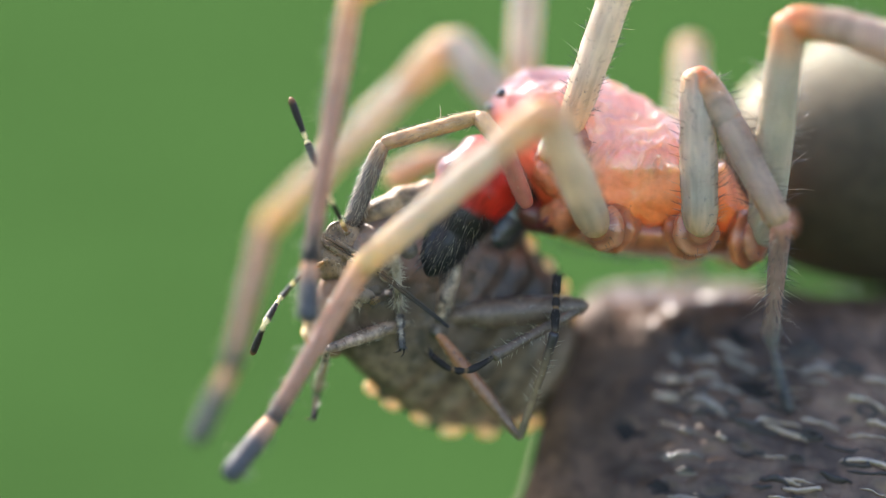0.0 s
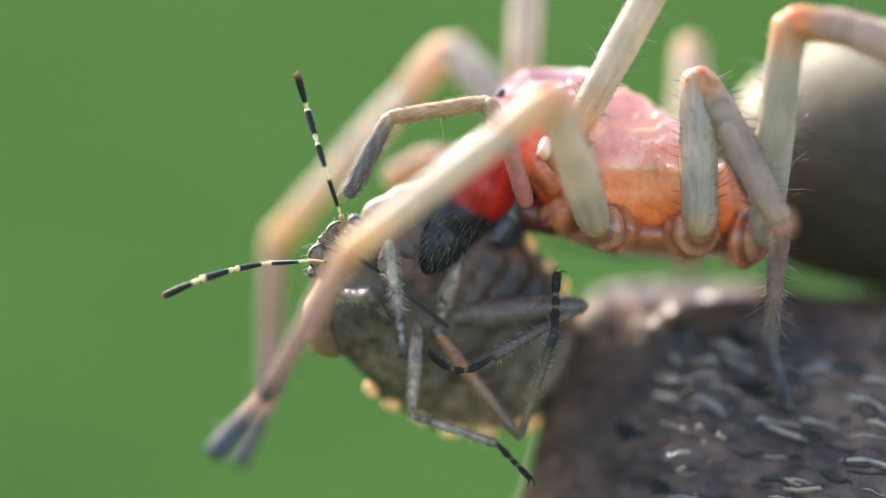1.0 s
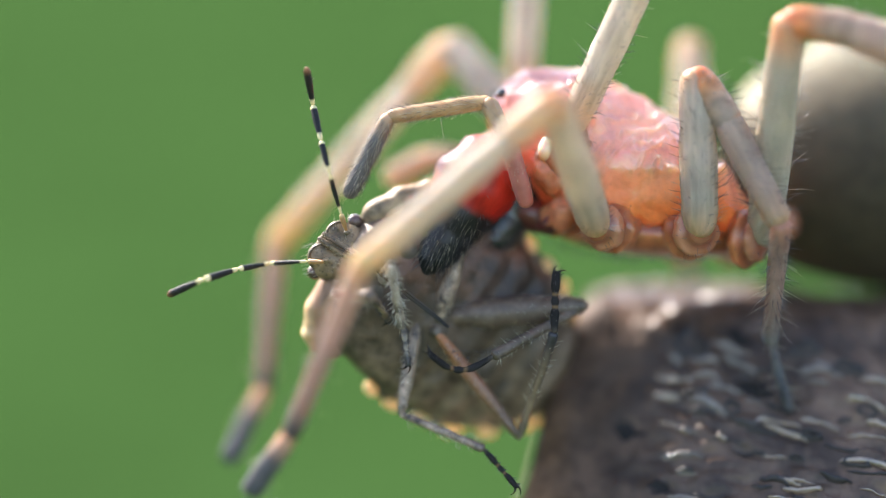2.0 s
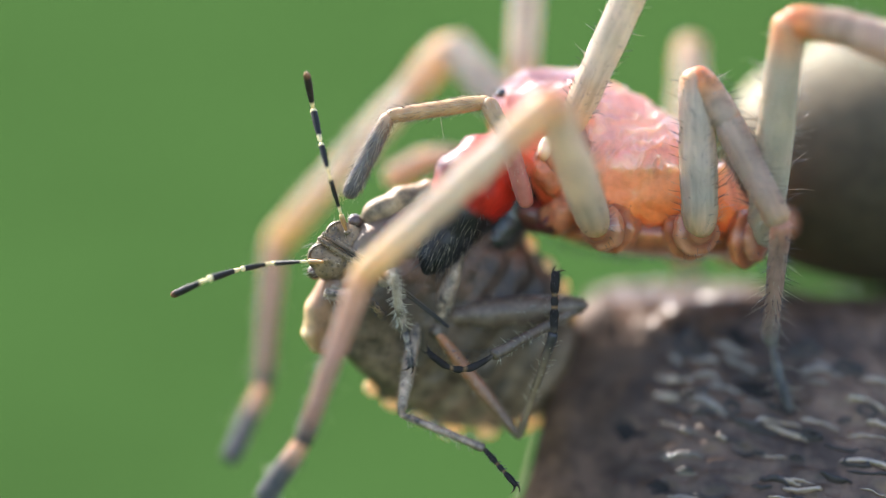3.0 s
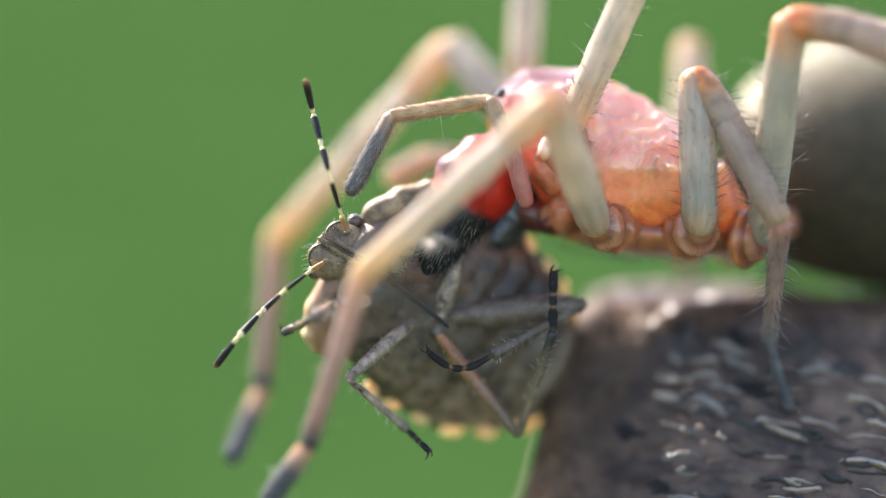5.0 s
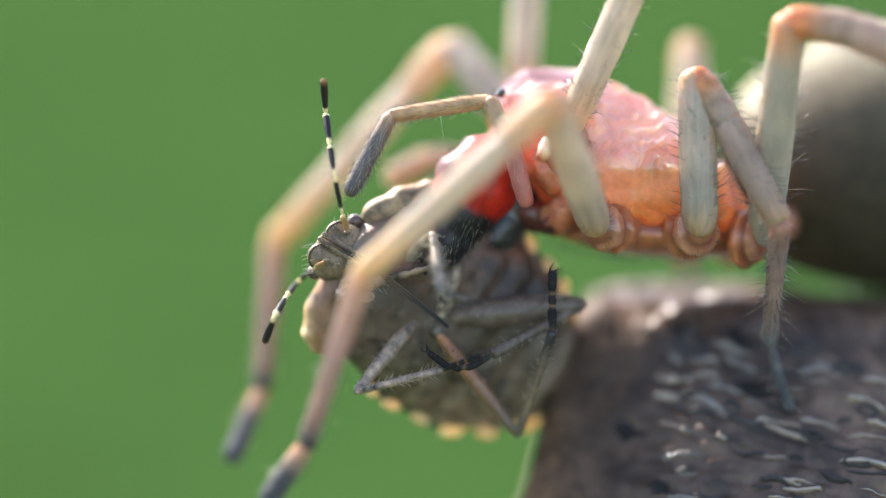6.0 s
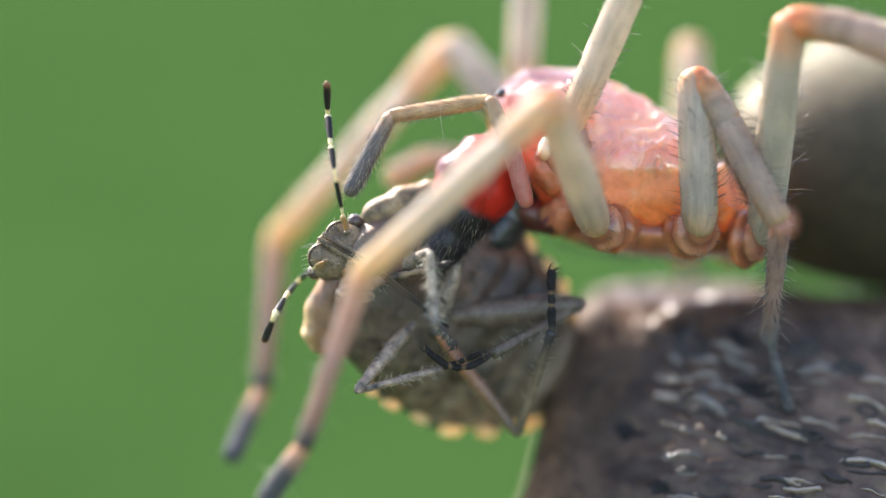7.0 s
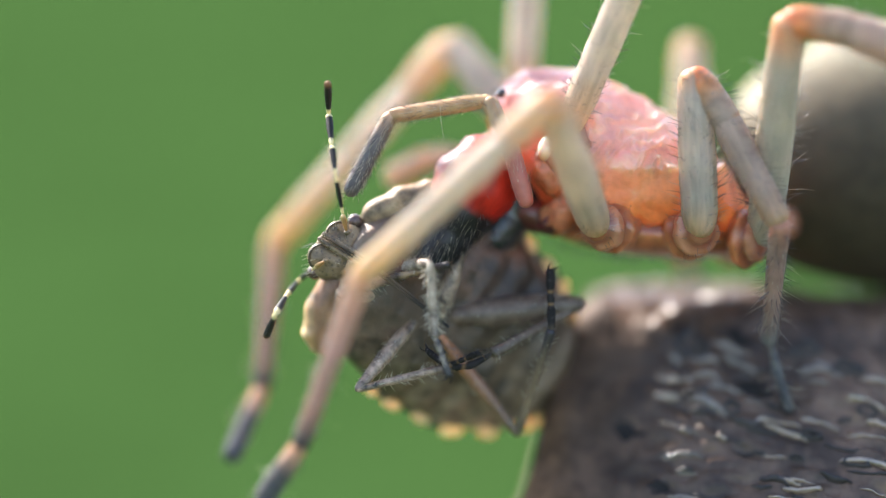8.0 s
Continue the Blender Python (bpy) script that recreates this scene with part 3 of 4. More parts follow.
def spider_body():
    # carapace: along (u), top, bottom, half-thickness in mm, drawn as rounded sections round depth 1.5
    secs = ((868, 178, 228, 0.45), (895, 145, 275, 0.85), (935, 128, 350, 1.1), (985, 122, 395, 1.3), (1040, 130, 412, 1.5), (1100, 158, 425, 1.62),
            (1160, 196, 420, 1.62), (1220, 238, 430, 1.45), (1280, 305, 438, 1.1), (1330, 370, 440, 0.6))
    tops = [(s[0], s[1]) for s in secs]
    lows = [(s[0], s[2]) for s in secs]
    wide = [(s[0], s[3]) for s in secs]
    bm = bmesh.new()
    rows = []
    n, m = 190, 280
    for i in range(n + 1):
        u = 866 + (1334 - 866) * i / n
        t, b, w = (lerp(tops, u), lerp(lows, u), lerp(wide, u))
        e = 1.0
        if i < 2:
            e = (0.35, 0.8)[i]
        if i > n - 2:
            e = (0.8, 0.35)[i - n + 1]
        ring = []
        for j in range(m):
            a = 2 * math.pi * j / m
            ca, sa = math.cos(a), math.sin(a)
            ca = math.copysign(abs(ca) ** 0.85, ca)
            p = spot(u, (t + b) / 2 - sa * (b - t) / 2 * e, 1.5) + Vector((0, -ca * w * e * (1.0 if ca > 0 else 1.4) * MM, 0))
            # radial furrows and wrinkles
            q = p / MM
            g = 0.06 * noise.noise(q * 1.6) + 0.05 * abs(noise.noise(Vector((q.x * 1.6 + q.z, q.y * 3, q.z * 3)))) + 0.018 * noise.noise(q * 5) + 0.012 * noise.noise(q * 11)
            # overhanging rim of the shield; the flank below it is drawn in
            edge = 300 + 0.06 * (u - 1060) + 8 * noise.noise(Vector((u * 0.035, 0, 0)))
            low = (t + b) / 2 - sa * (b - t) / 2
            if u > 1000:
                g += (0.05 * math.exp(-((low - edge + 8) / 14) ** 2) * (1 + noise.noise(Vector((u * 0.06, low * 0.03, 0)))) - 0.07 * smoothstep((low - edge) / 40) + 0.05 * smoothstep((low - edge - 30) / 60)) * smoothstep((u - 1000) / 60)
                # wet wrinkles above the rim
                shelf = low - edge
                g += 0.15 * (math.exp(-(shelf / 6) ** 2) if shelf < 0 else math.exp(-(shelf / 18) ** 2)) * smoothstep(noise.noise(Vector((u * 0.045, 1.7, 0))) * 1.6 + 0.75) * smoothstep((u - 1075) / 15)
                fold = noise.noise(Vector((u * 0.045 + low * 0.03, low * 0.012 - u * 0.012, 3.0)))
                g += 0.12 * (1 - min(1.0, abs(fold) * 6)) * math.exp(-((low - edge + 22) / 26) ** 2)
                net = noise.noise(Vector((u * 0.035, low * 0.05, 7.0)))
                g += 0.055 * (1 - min(1.0, abs(net) * 4)) * smoothstep((edge - low) / 30)
                # bulges of the hips between upright creases
                g -= 0.03 * math.exp(-(((u - 1075) % 88 - 44) / 7) ** 2) * smoothstep((low - edge - 8) / 30)
            p += Vector((0, -ca, sa)) * g * MM
            # the shield slopes back from its rim to the crest
            p.y += 0.0045 * max(0.0, edge - low) * max(0.0, ca) * smoothstep((u - 1030) / 60) * MM
            ring.append(p)
        rows.append(ring)
    loft(bm, rows)
    cara = part("carapace", bm, M_CARAPACE, SPIDER, "glossy pink carapace, orange along its lower flank")
    # eyes in two rows on the front of the head
    for u, v, y, r in ((872, 190, 1.1, 0.09), (868, 192, 1.5, 0.1), (868, 192, 1.9, 0.1), (888, 165, 0.75, 0.09), (880, 166, 1.3, 0.08), (880, 166, 1.75, 0.08)):
        bm = bmesh.new()
        ball(bm, spot(u, v, y), r * MM, r * MM, r * MM)
        part("eye", bm, M_EYE, cara)
    # sternum
    bm = bmesh.new()
    ball(bm, spot(1160, 415, 1.5), 2.0 * MM, 1.1 * MM, 0.42 * MM, Matrix.Rotation(radians(4), 4, "Y"), 32, 16)
    sternum = part("sternum", bm, M_COXA, SPIDER)
    bm = bmesh.new()
    rnd = random.Random(11)
    for _ in range(320):
        a, b = rnd.uniform(0, 2 * math.pi), rnd.uniform(-1.4, -0.2)
        d = Vector((math.cos(a) * math.cos(b) * 2.0, math.sin(a) * math.cos(b) * 1.1, math.sin(b) * 0.42))
        bristle(bm, spot(1160, 415, 1.5) + d * MM, Vector((d.x / 4, d.y / 1.2, d.z / 0.18)), rnd.uniform(0.1, 0.24) * MM, 0.005 * MM)
    tagged(part("bristles", bm, M_HAIR, sternum, "", False), kind="stuff")
    # abdomen
    bm = bmesh.new()
    rows = []
    n, m = 36, 40
    for i in range(n + 1):
        f = i / n
        r = math.sqrt(max(0.0, 1 - (2 * f - 1) ** 2)) ** 0.9
        r = max(r, 0.04)
        c = spot(1262, 296, 3.9) + Vector((f * 8.6, 0.4 * f, 0.25 * math.sin(f * 2.2))) * MM
        ring = []
        for j in range(m):
            a = 2 * math.pi * j / m
            p = c + Vector((0, -math.cos(a) * 2.9 * r, math.sin(a) * 2.68 * r)) * MM
            p += Vector((0, -math.cos(a), math.sin(a))) * 0.05 * noise.noise(p / MM * 0.8) * MM
            ring.append(p)
        rows.append(ring)
    loft(bm, rows)
    part("abdomen", bm, M_ABDOMEN, SPIDER, "swollen olive-brown abdomen, sunlit cream painted on top")
    # dark mouthparts under the head
    for u, v, y, rx, rz, turn in ((940, 378, 1.1, 0.5, 0.33, 30), (985, 392, 0.9, 0.42, 0.24, -15)):
        bm = bmesh.new()
        ball(bm, spot(u, v, y), rx * MM, 0.4 * MM, rz * MM, Matrix.Rotation(radians(turn), 4, "Y"))
        part("maxilla", bm, M_MAXILLA, SPIDER, "dark maroon mouthpart")
    # pale knuckles where the front legs and palp join
    for u, v, y, r, turn in ((965, 264, 0.05, 0.17, 8), (970, 306, 0.4, 0.34, -18), (998, 372, 0.75, 0.40, 42)):
        bm = bmesh.new()
        ball(bm, spot(u, v, y), r * 0.8 * MM, r * MM, r * 1.3 * MM, Matrix.Rotation(radians(turn), 4, "Y"), 40, 28)
        for w in bm.verts:
            w.co += (w.co - spot(u, v, y)).normalized() * MM * (r / 0.36) ** 3 * (0.09 * noise.noise(w.co * 4200) - 0.07 * abs(noise.noise(w.co * 8000)))
        part("trochanter", bm, M_BULB if r < 0.25 else M_KNUCKLE, SPIDER, "pale orange knuckle")
    # pedicel
    a, b = spot(1320, 400, 1.6), spot(1400, 395, 2.3)
    ob = part("pedicel", limb((b - a).length / MM, [(0, 0.32), (0.5, 0.25), (1, 0.32)]), M_COXA, SPIDER)
    ob.matrix_basis = stand(a, b)


def lerp(table, x):
    for (a, p), (b, q) in zip(table, table[1:]):
        if x <= b:
            return p + (q - p) * max(0.0, (x - a) / (b - a))
    return table[-1][1]


def jaws():
    """The two chelicerae: swollen red bases, black hairy ends and fangs sunk into the prey."""
    for base, tip, label, rows in (
            ((890, 240, 0.6), (750, 486, 0.25), "glossy red chelicera with a black bristly end", [(0.0, 2, 10), (0.2, 0, 0), (4.7, 0, 0), (5.8, 9, -8), (6.5, 9, -6), (7.2, 2, 0), (8.0, 0, 0)]),
            ((958, 250, 1.7), (862, 452, 0.9), "black chelicera with a maroon base", [])):
        a, b = spot(*base), spot(*tip)
        length = (b - a).length / MM
        prof = [(0, 0.3), (0.14, 0.58), (0.36, 0.78), (0.55, 0.62), (0.75, 0.45), (0.9, 0.34), (1, 0.22)]
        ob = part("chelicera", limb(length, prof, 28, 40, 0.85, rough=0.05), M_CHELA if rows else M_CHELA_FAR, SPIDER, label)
        ob.matrix_basis = stand(a, b)
        if rows:
            put(ob, [(t, stand(a, b + Vector((du, 0, -dv)) / 100 * MM)) for t, du, dv in rows])
        fur(ob, length, prof, 460, 0.2, 0.006, 3.6, M_HAIR, (0.5, 0.98), 0.85)
        fur(ob, length, prof, 280, 0.16, 0.0035, 4.2, M_PALE_HAIR, (0.56, 0.95), 0.85, "pale_bristles")
        fur(ob, length, prof, 60, 0.28, 0.006, 0.8, M_HAIR, (0.1, 0.6), 0.85)
        fp = [(0, 0.1), (0.5, 0.07), (1, 0.015)]
        fang = part("fang", limb(0.4, fp, 12, 12, 1.0, 0.05), M_BLACK, ob)
        fang.matrix_basis = Matrix.Translation((0, 0.1 * MM, length * 0.86 * MM))


def leg(rest, rows, radii, hair=(0.24, 40), knee=0.24, mats=None, coxa=None, arch=(0, 0), hip=1.0, names=("femur", "patella", "tibia", "metatarsus", "tarsus")):
    """A walking leg: femur, patella, tibia, metatarsus and tarsus with two claws, each rigid, posed row by row."""
    lens, poses = chain(rest, rows)
    fl, tl, ml, sl = [x / MM for x in lens]
    rf, rt, rm, rs = radii
    hl, hn = hair
    mats = mats or (M_FEMUR, M_PATELLA, M_TIBIA, M_META, M_TARSUS)
    specs = [
        (names[0], 0, 0.0, 1.0, fl, [(0, rf * 0.72), (0.15, rf * 0.95), (0.4, rf), (0.8, rf * 0.9), (1, rf * 0.8)], mats[0]),
        (names[1], 1, 0.0, knee, tl * knee * 1.03, [(0, rf * 0.72), (0.4, rf * 0.86), (1, rt * 0.95)], mats[1]),
        (names[2], 1, knee, 1.0, tl * (1 - knee), [(0, rt * 0.86), (0.2, rt), (0.6, rt * 0.92), (1, rt * 0.86)], mats[2]),
        (names[3], 2, 0.0, 1.0, ml, [(0, rm * 1.08), (0.1, rm), (0.8, rm * 0.8), (1, rm * 0.85)], mats[3]),
        (names[4], 3, 0.0, 1.0, sl, [(0, rs * 0.82), (0.4, rs), (0.85, rs * 1.05), (1, rs * 0.85)], mats[4])]
    for name, k, f0, f1, length, prof, mat in specs:
        ob = part(name, limb(length, prof, 18, 26, 1.0, rough=0.05, seed=k * 3, lap=0.5 * prof[0][1]), mat, SPIDER)
        rise = Vector((arch[0], 0, -arch[1])) / 100 * MM
        starts = [(t, p[k] + (p[k + 1] - p[k]) * f0 + (rise if f0 else Vector()), p[k] + (p[k + 1] - p[k]) * f1 + (rise if f1 < 1 else Vector())) for t, p in poses]
        put(ob, [(t, stand(a, b)) for t, a, b in starts])
        if hn:
            fur(ob, length, prof, int(hn * max(0.4, length / 2.5)), hl, 0.006, 0.5, M_HAIR)
            if hn > 30:
                fur(ob, length, prof, int(36 * max(0.4, length / 2.5)), hl * 1.35, 0.0045, 0.4, M_PALE_HAIR, name="long_bristles")
                fur(ob, length, prof, int(150 * max(0.4, length / 2.5)), 0.16, 0.0035, 2.6, M_PALE_HAIR, name="down")
                fur(ob, length, prof, int(90 * max(0.4, length / 2.5)), 0.16, 0.0035, 2.6, M_HAIR, name="dark_down")
        if name == "tarsus":
            bm = bmesh.new()
            for s in (-1, 1):
                bristle(bm, Vector((s * rs * 0.4, 0, sl)) * MM, Vector((s * 0.4, 0.3, 1)), 0.16 * MM, 0.025 * MM)
            part("claws", bm, M_BLACK, ob)
    if coxa:
        a, b = spot(*coxa), spot(*rest[0])
        ln = (b - a).length / MM + 0.12
        folds = [(0, 0.40), (0.3, 0.47), (0.48, 0.48), (0.56, 0.41), (0.61, 0.36), (0.68, 0.41), (0.78, 0.40), (0.84, 0.33), (0.88, 0.29), (0.93, 0.31), (1, 0.2)]
        folds = [(f, r * hip) for f, r in folds]
        ob = part("coxa", limb(ln, folds, 32, 44, 1.0, rough=0.1), M_COXA, SPIDER)
        ob.matrix_basis = stand(a, b)
        fur(ob, ln, folds, 90, 0.14, 0.005, 0.4, M_HAIR)
        # cup in which the femur turns
        cup = [(0, 0.2), (0.25, 0.26), (0.5, 0.28), (0.75, 0.27), (1, 0.22)]
        tro = part("trochanter", limb(0.34, cup, 28, 20, 1.0, rough=0.08), M_HIP, SPIDER)
        tro.matrix_basis = stand(b + (a - b).normalized() * 0.3 * MM, b)


def spider_legs():
    # near front leg that crosses before the jaws
    leg([(1056, 404, -0.1), (975, 182, -2.6), (641, 486, -2.2), (540, 787, -1.6), (470, 886, -1.3)],
        [(0.0, [(966, 192), (640, 472), (482, 744), (405, 842)]), (0.1, [(968, 190), (634, 470), (470, 735), (392, 832)]),
         (0.2, [(985, 168), (608, 438), (455, 682), (365, 772)]), (0.3, [(988, 168), (602, 438), (444, 668), (352, 766)]),
         (0.7, [(984, 168), (604, 443), (448, 690), (360, 782)]), (1.0, [(978, 170), (610, 450), (466, 705), (376, 806)]),
         (1.5, [(980, 176), (622, 465), (492, 745), (415, 850)]), (2.8, [(976, 180), (641, 485), (534, 780), (464, 880)]),
         (3.5, [(975, 182), (641, 487), (540, 787), (470, 886)]), (4.5, [(976, 180), (641, 485), (546, 788), (476, 886)]),
         (8.0, [(974, 178), (640, 485), (532, 788), (464, 886)])],
        (0.33, 0.25, 0.185, 0.175), (0.22, 60), 0.24, None, (1105, 400, 0.9))
    # near second leg, reared up; its foot comes down at the start and is drawn away
    leg([(1022, 235, 0.0), (1190, -250, -0.8), (622, -8, -1.5), (548, 462, -1.5), (545, 565, -1.4)],
        [(0.0, [(1006, 235), (1172, -250), (622, -8), (548, 462), (545, 565)]), (0.1, [(1006, 235), (1178, -250), (638, -70), (565, 400), (558, 492)]),
         (0.2, [(1292, -210), (715, -400), (535, 40), (448, 122)]), (0.3, [(1290, -212), (700, -430), (260, -380), (160, -340)]),
         (0.5, [(1288, -214), (700, -440), (240, -400), (140, -380)]), (1.0, [(1016, 235), (1266, -218), (690, -440), (240, -400), (140, -380)]),
         (1.5, [(1010, 235), (1238, -226), (680, -440), (240, -400), (140, -380)]),
         (3.5, [(1005, 235), (1217, -235), (670, -440), (220, -400), (120, -380)]), (8.0, [(1003, 235), (1206, -240), (660, -440), (220, -400), (120, -380)])],
        (0.30, 0.24, 0.18, 0.17), (0.2, 110), 0.2, None, (985, 300, 0.6))
    # far front leg
    leg([(900, 200, 3.0), (800, 78, 4.0), (486, 427, 4.2), (466, 688, 3.1), (408, 812, 2.4)],
        [(0.0, [(800, 72), (472, 398), (408, 652), (345, 786)]), (0.1, [(800, 72), (474, 400), (412, 655), (350, 788)]),
         (0.2, [(796, 84), (485, 425), (476, 690), (418, 812)]), (0.3, [(790, 80), (488, 430), (484, 690), (432, 818)]),
         (0.7, [(794, 80), (486, 428), (478, 690), (420, 816)]), (1.0, [(796, 80), (484, 428), (476, 692), (424, 820)]),
         (1.5, [(798, 78), (487, 428), (468, 690), (406, 815)]), (4.5, [(800, 78), (486, 427), (464, 688), (410, 814)]),
         (8.0, [(800, 76), (486, 427), (464, 686), (408, 812)])],
        (0.38, 0.30, 0.21, 0.18), (0.22, 40), 0.24, None, (960, 280, 2.6))
    # far second leg, reared up
    still = [(0.0, [(948, -260), (700, -560), (500, -350), (420, -260)])]
    leg([(920, 190, 3.3), (948, -260, 4.0), (700, -560, 5.0), (500, -350, 5.0), (420, -260, 5.0)], still, (0.32, 0.28, 0.2, 0.18), (0.2, 20), 0.24, None, (1010, 320, 2.6))
    # near third leg, knee up, foot on the bark
    leg([(1240, 410, -0.1), (1228, 132, -0.5), (1378, 400, -0.5), (1364, 605, 0.7), (1398, 728, 1.15)],
        [(0.0, [(1232, 130), (1384, 402), (1364, 600), (1398, 728)]), (3.5, [(1230, 128), (1383, 400), (1362, 600), (1398, 728)]), (8.0, [(1227, 126), (1381, 398), (1360, 600), (1398, 728)])],
        (0.34, 0.28, 0.18, 0.075), (0.3, 130), 0.34, (M_FEMUR, M_PATELLA_ORANGE, M_TIBIA_TAN, M_META_GREY, M_TARSUS_GREY), (1204, 414, 0.9), (3, -12), 1.04)
    # near fourth leg, before the abdomen
    leg([(1350, 425, 0.4), (1396, 34, -1.3), (1740, 150, -2.0), (1850, 400, -1.9), (1890, 690, -1.2)],
        [(0.0, [(1396, 34), (1740, 150), (1850, 400), (1890, 690)])], (0.34, 0.33, 0.2, 0.14), (0.32, 90), 0.31, (M_FEMUR_GREY, M_PATELLA_ORANGE, M_TIBIA_TAN, M_META, M_TARSUS), (1292, 420, 0.8), (0, -18), 1.14)
    # far third leg
    leg([(1220, 420, 3.2), (1222, 75, 4.6), (1205, 330, 6.2), (1215, 470, 6.0), (1235, 512, 5.6)],
        [(0.0, [(1222, 75), (1205, 330), (1215, 470), (1235, 512)])], (0.36, 0.3, 0.2, 0.14), (0.2, 10), 0.3, None, (1200, 425, 2.4))
    # far fourth leg
    leg([(1330, 420, 3.4), (1480, 60, 5.4), (1750, 250, 6.4), (1800, 420, 6.2), (1830, 580, 5.4)],
        [(0.0, [(1480, 60), (1750, 250), (1800, 420), (1830, 580)])], (0.36, 0.3, 0.2, 0.14), (0.2, 10), 0.3, None, (1280, 430, 2.4))


def palps():
    near = [(0.0, [(893, 262), (848, 206), (664, 258), (622, 396)]), (0.1, [(893, 262), (848, 206), (664, 258), (622, 396)]),
            (0.2, [(900, 252), (862, 182), (692, 212), (622, 350)]), (0.3, [(900, 250), (864, 180), (688, 208), (618, 345)]),
            (4.0, [(900, 250), (862, 180), (686, 206), (616, 346)]), (4.3, [(902, 248), (868, 178), (692, 206), (624, 332)]),
            (4.5, [(902, 248), (866, 178), (690, 206), (620, 340)]), (8.0, [(900, 248), (864, 178), (688, 206), (618, 342)])]
    far = [(0.0, [(905, 292), (850, 290), (765, 276), (690, 318)])]
    for rest, rows, mats in (
            ([(932, 362, -0.1), (900, 250, -0.35), (862, 180, 0.0), (688, 206, 0.1), (618, 345, 0.1)], near, (M_PALP_RED, M_PALP, M_PALP, M_PALP_TIP)),
            ([(950, 340, 2.6), (905, 292, 2.9), (850, 290, 3.1), (765, 276, 3.3), (690, 318, 3.3)], far, (M_PALP_FAR, M_PALP_FAR, M_PALP_FAR, M_PALP_FAR))):
        lens, poses = chain(rest, rows)
        for k, (name, r, mat, hn) in enumerate((("palp_femur", 0.16, mats[0], 30), ("palp_patella", 0.16, mats[1], 40), ("palp_tibia", 0.14, mats[2], 170), ("palp_tarsus", 0.15, mats[3], 300))):
            length = lens[k] / MM
            r *= 1.6 if rest[0][2] > 1 else 1
            prof = [(0, r * 0.85), (0.3, r), (0.8, r), (1, r * 0.85)]
            ob = part(name, limb(length, prof, 16, 20, 1.0, rough=0.05, lap=0.4 * r), mat, SPIDER)
            put(ob, [(t, stand(p[k], p[k + 1])) for t, p in poses])
            fur(ob, length, prof, hn, 0.16, 0.004, 1.8, M_HAIR)
            fur(ob, length, prof, int(hn * 1.6), 0.15, 0.0035, 2.2, M_PALE_HAIR, name="pale_bristles")


def silk():
    """A short loose thread that hangs from the palp."""
    a, b = spot(779, 186, 0.0), spot(787, 252, 0.05)
    ob = part("silk_thread", limb((b - a).length / MM, [(0, 0.006), (1, 0.004)], 6, 8, bow=0.02), M_PALE_HAIR, SPIDER, "fine loose silk thread")
    ob.matrix_basis = stand(a, b)


spider_body()
silk()
jaws()
spider_legs()
palps()


# ---- shield bug ----
BUG = new("shield_bug")
BUG.matrix_basis = STAGE
tagged(BUG, "brown shield bug with black-and-cream banded antennae held in spider jaws", "shield bug")

# the bug's own axes: a runs from head to tail, b across it, c out of its belly
AX = Vector((0.76, 0.42, -0.60)).normalized()
BX = (Vector((0.62, 0.0, 0.784)) - AX * Vector((0.62, 0.0, 0.784)).dot(AX)).normalized()
CX = AX.cross(BX).normalized()
if CX.y > 0:
    CX = -CX
HEART = spot(775, 540, 1.25)


def on_bug(a, b, c):
    """A place on the bug by its own axes, in mm."""
    return HEART + (AX * a + BX * b + CX * c) * MM


def outline(a):
    """Half-width of the bug's shield at a."""
    return along([(-2.2, 0.35), (-1.95, 0.75), (-1.75, 1.3), (-1.5, 1.68), (-1.2, 1.86), (0.2, 2.0), (1.45, 1.85), (2.45, 1.32), (2.95, 0.72), (3.25, 0.18)], a)


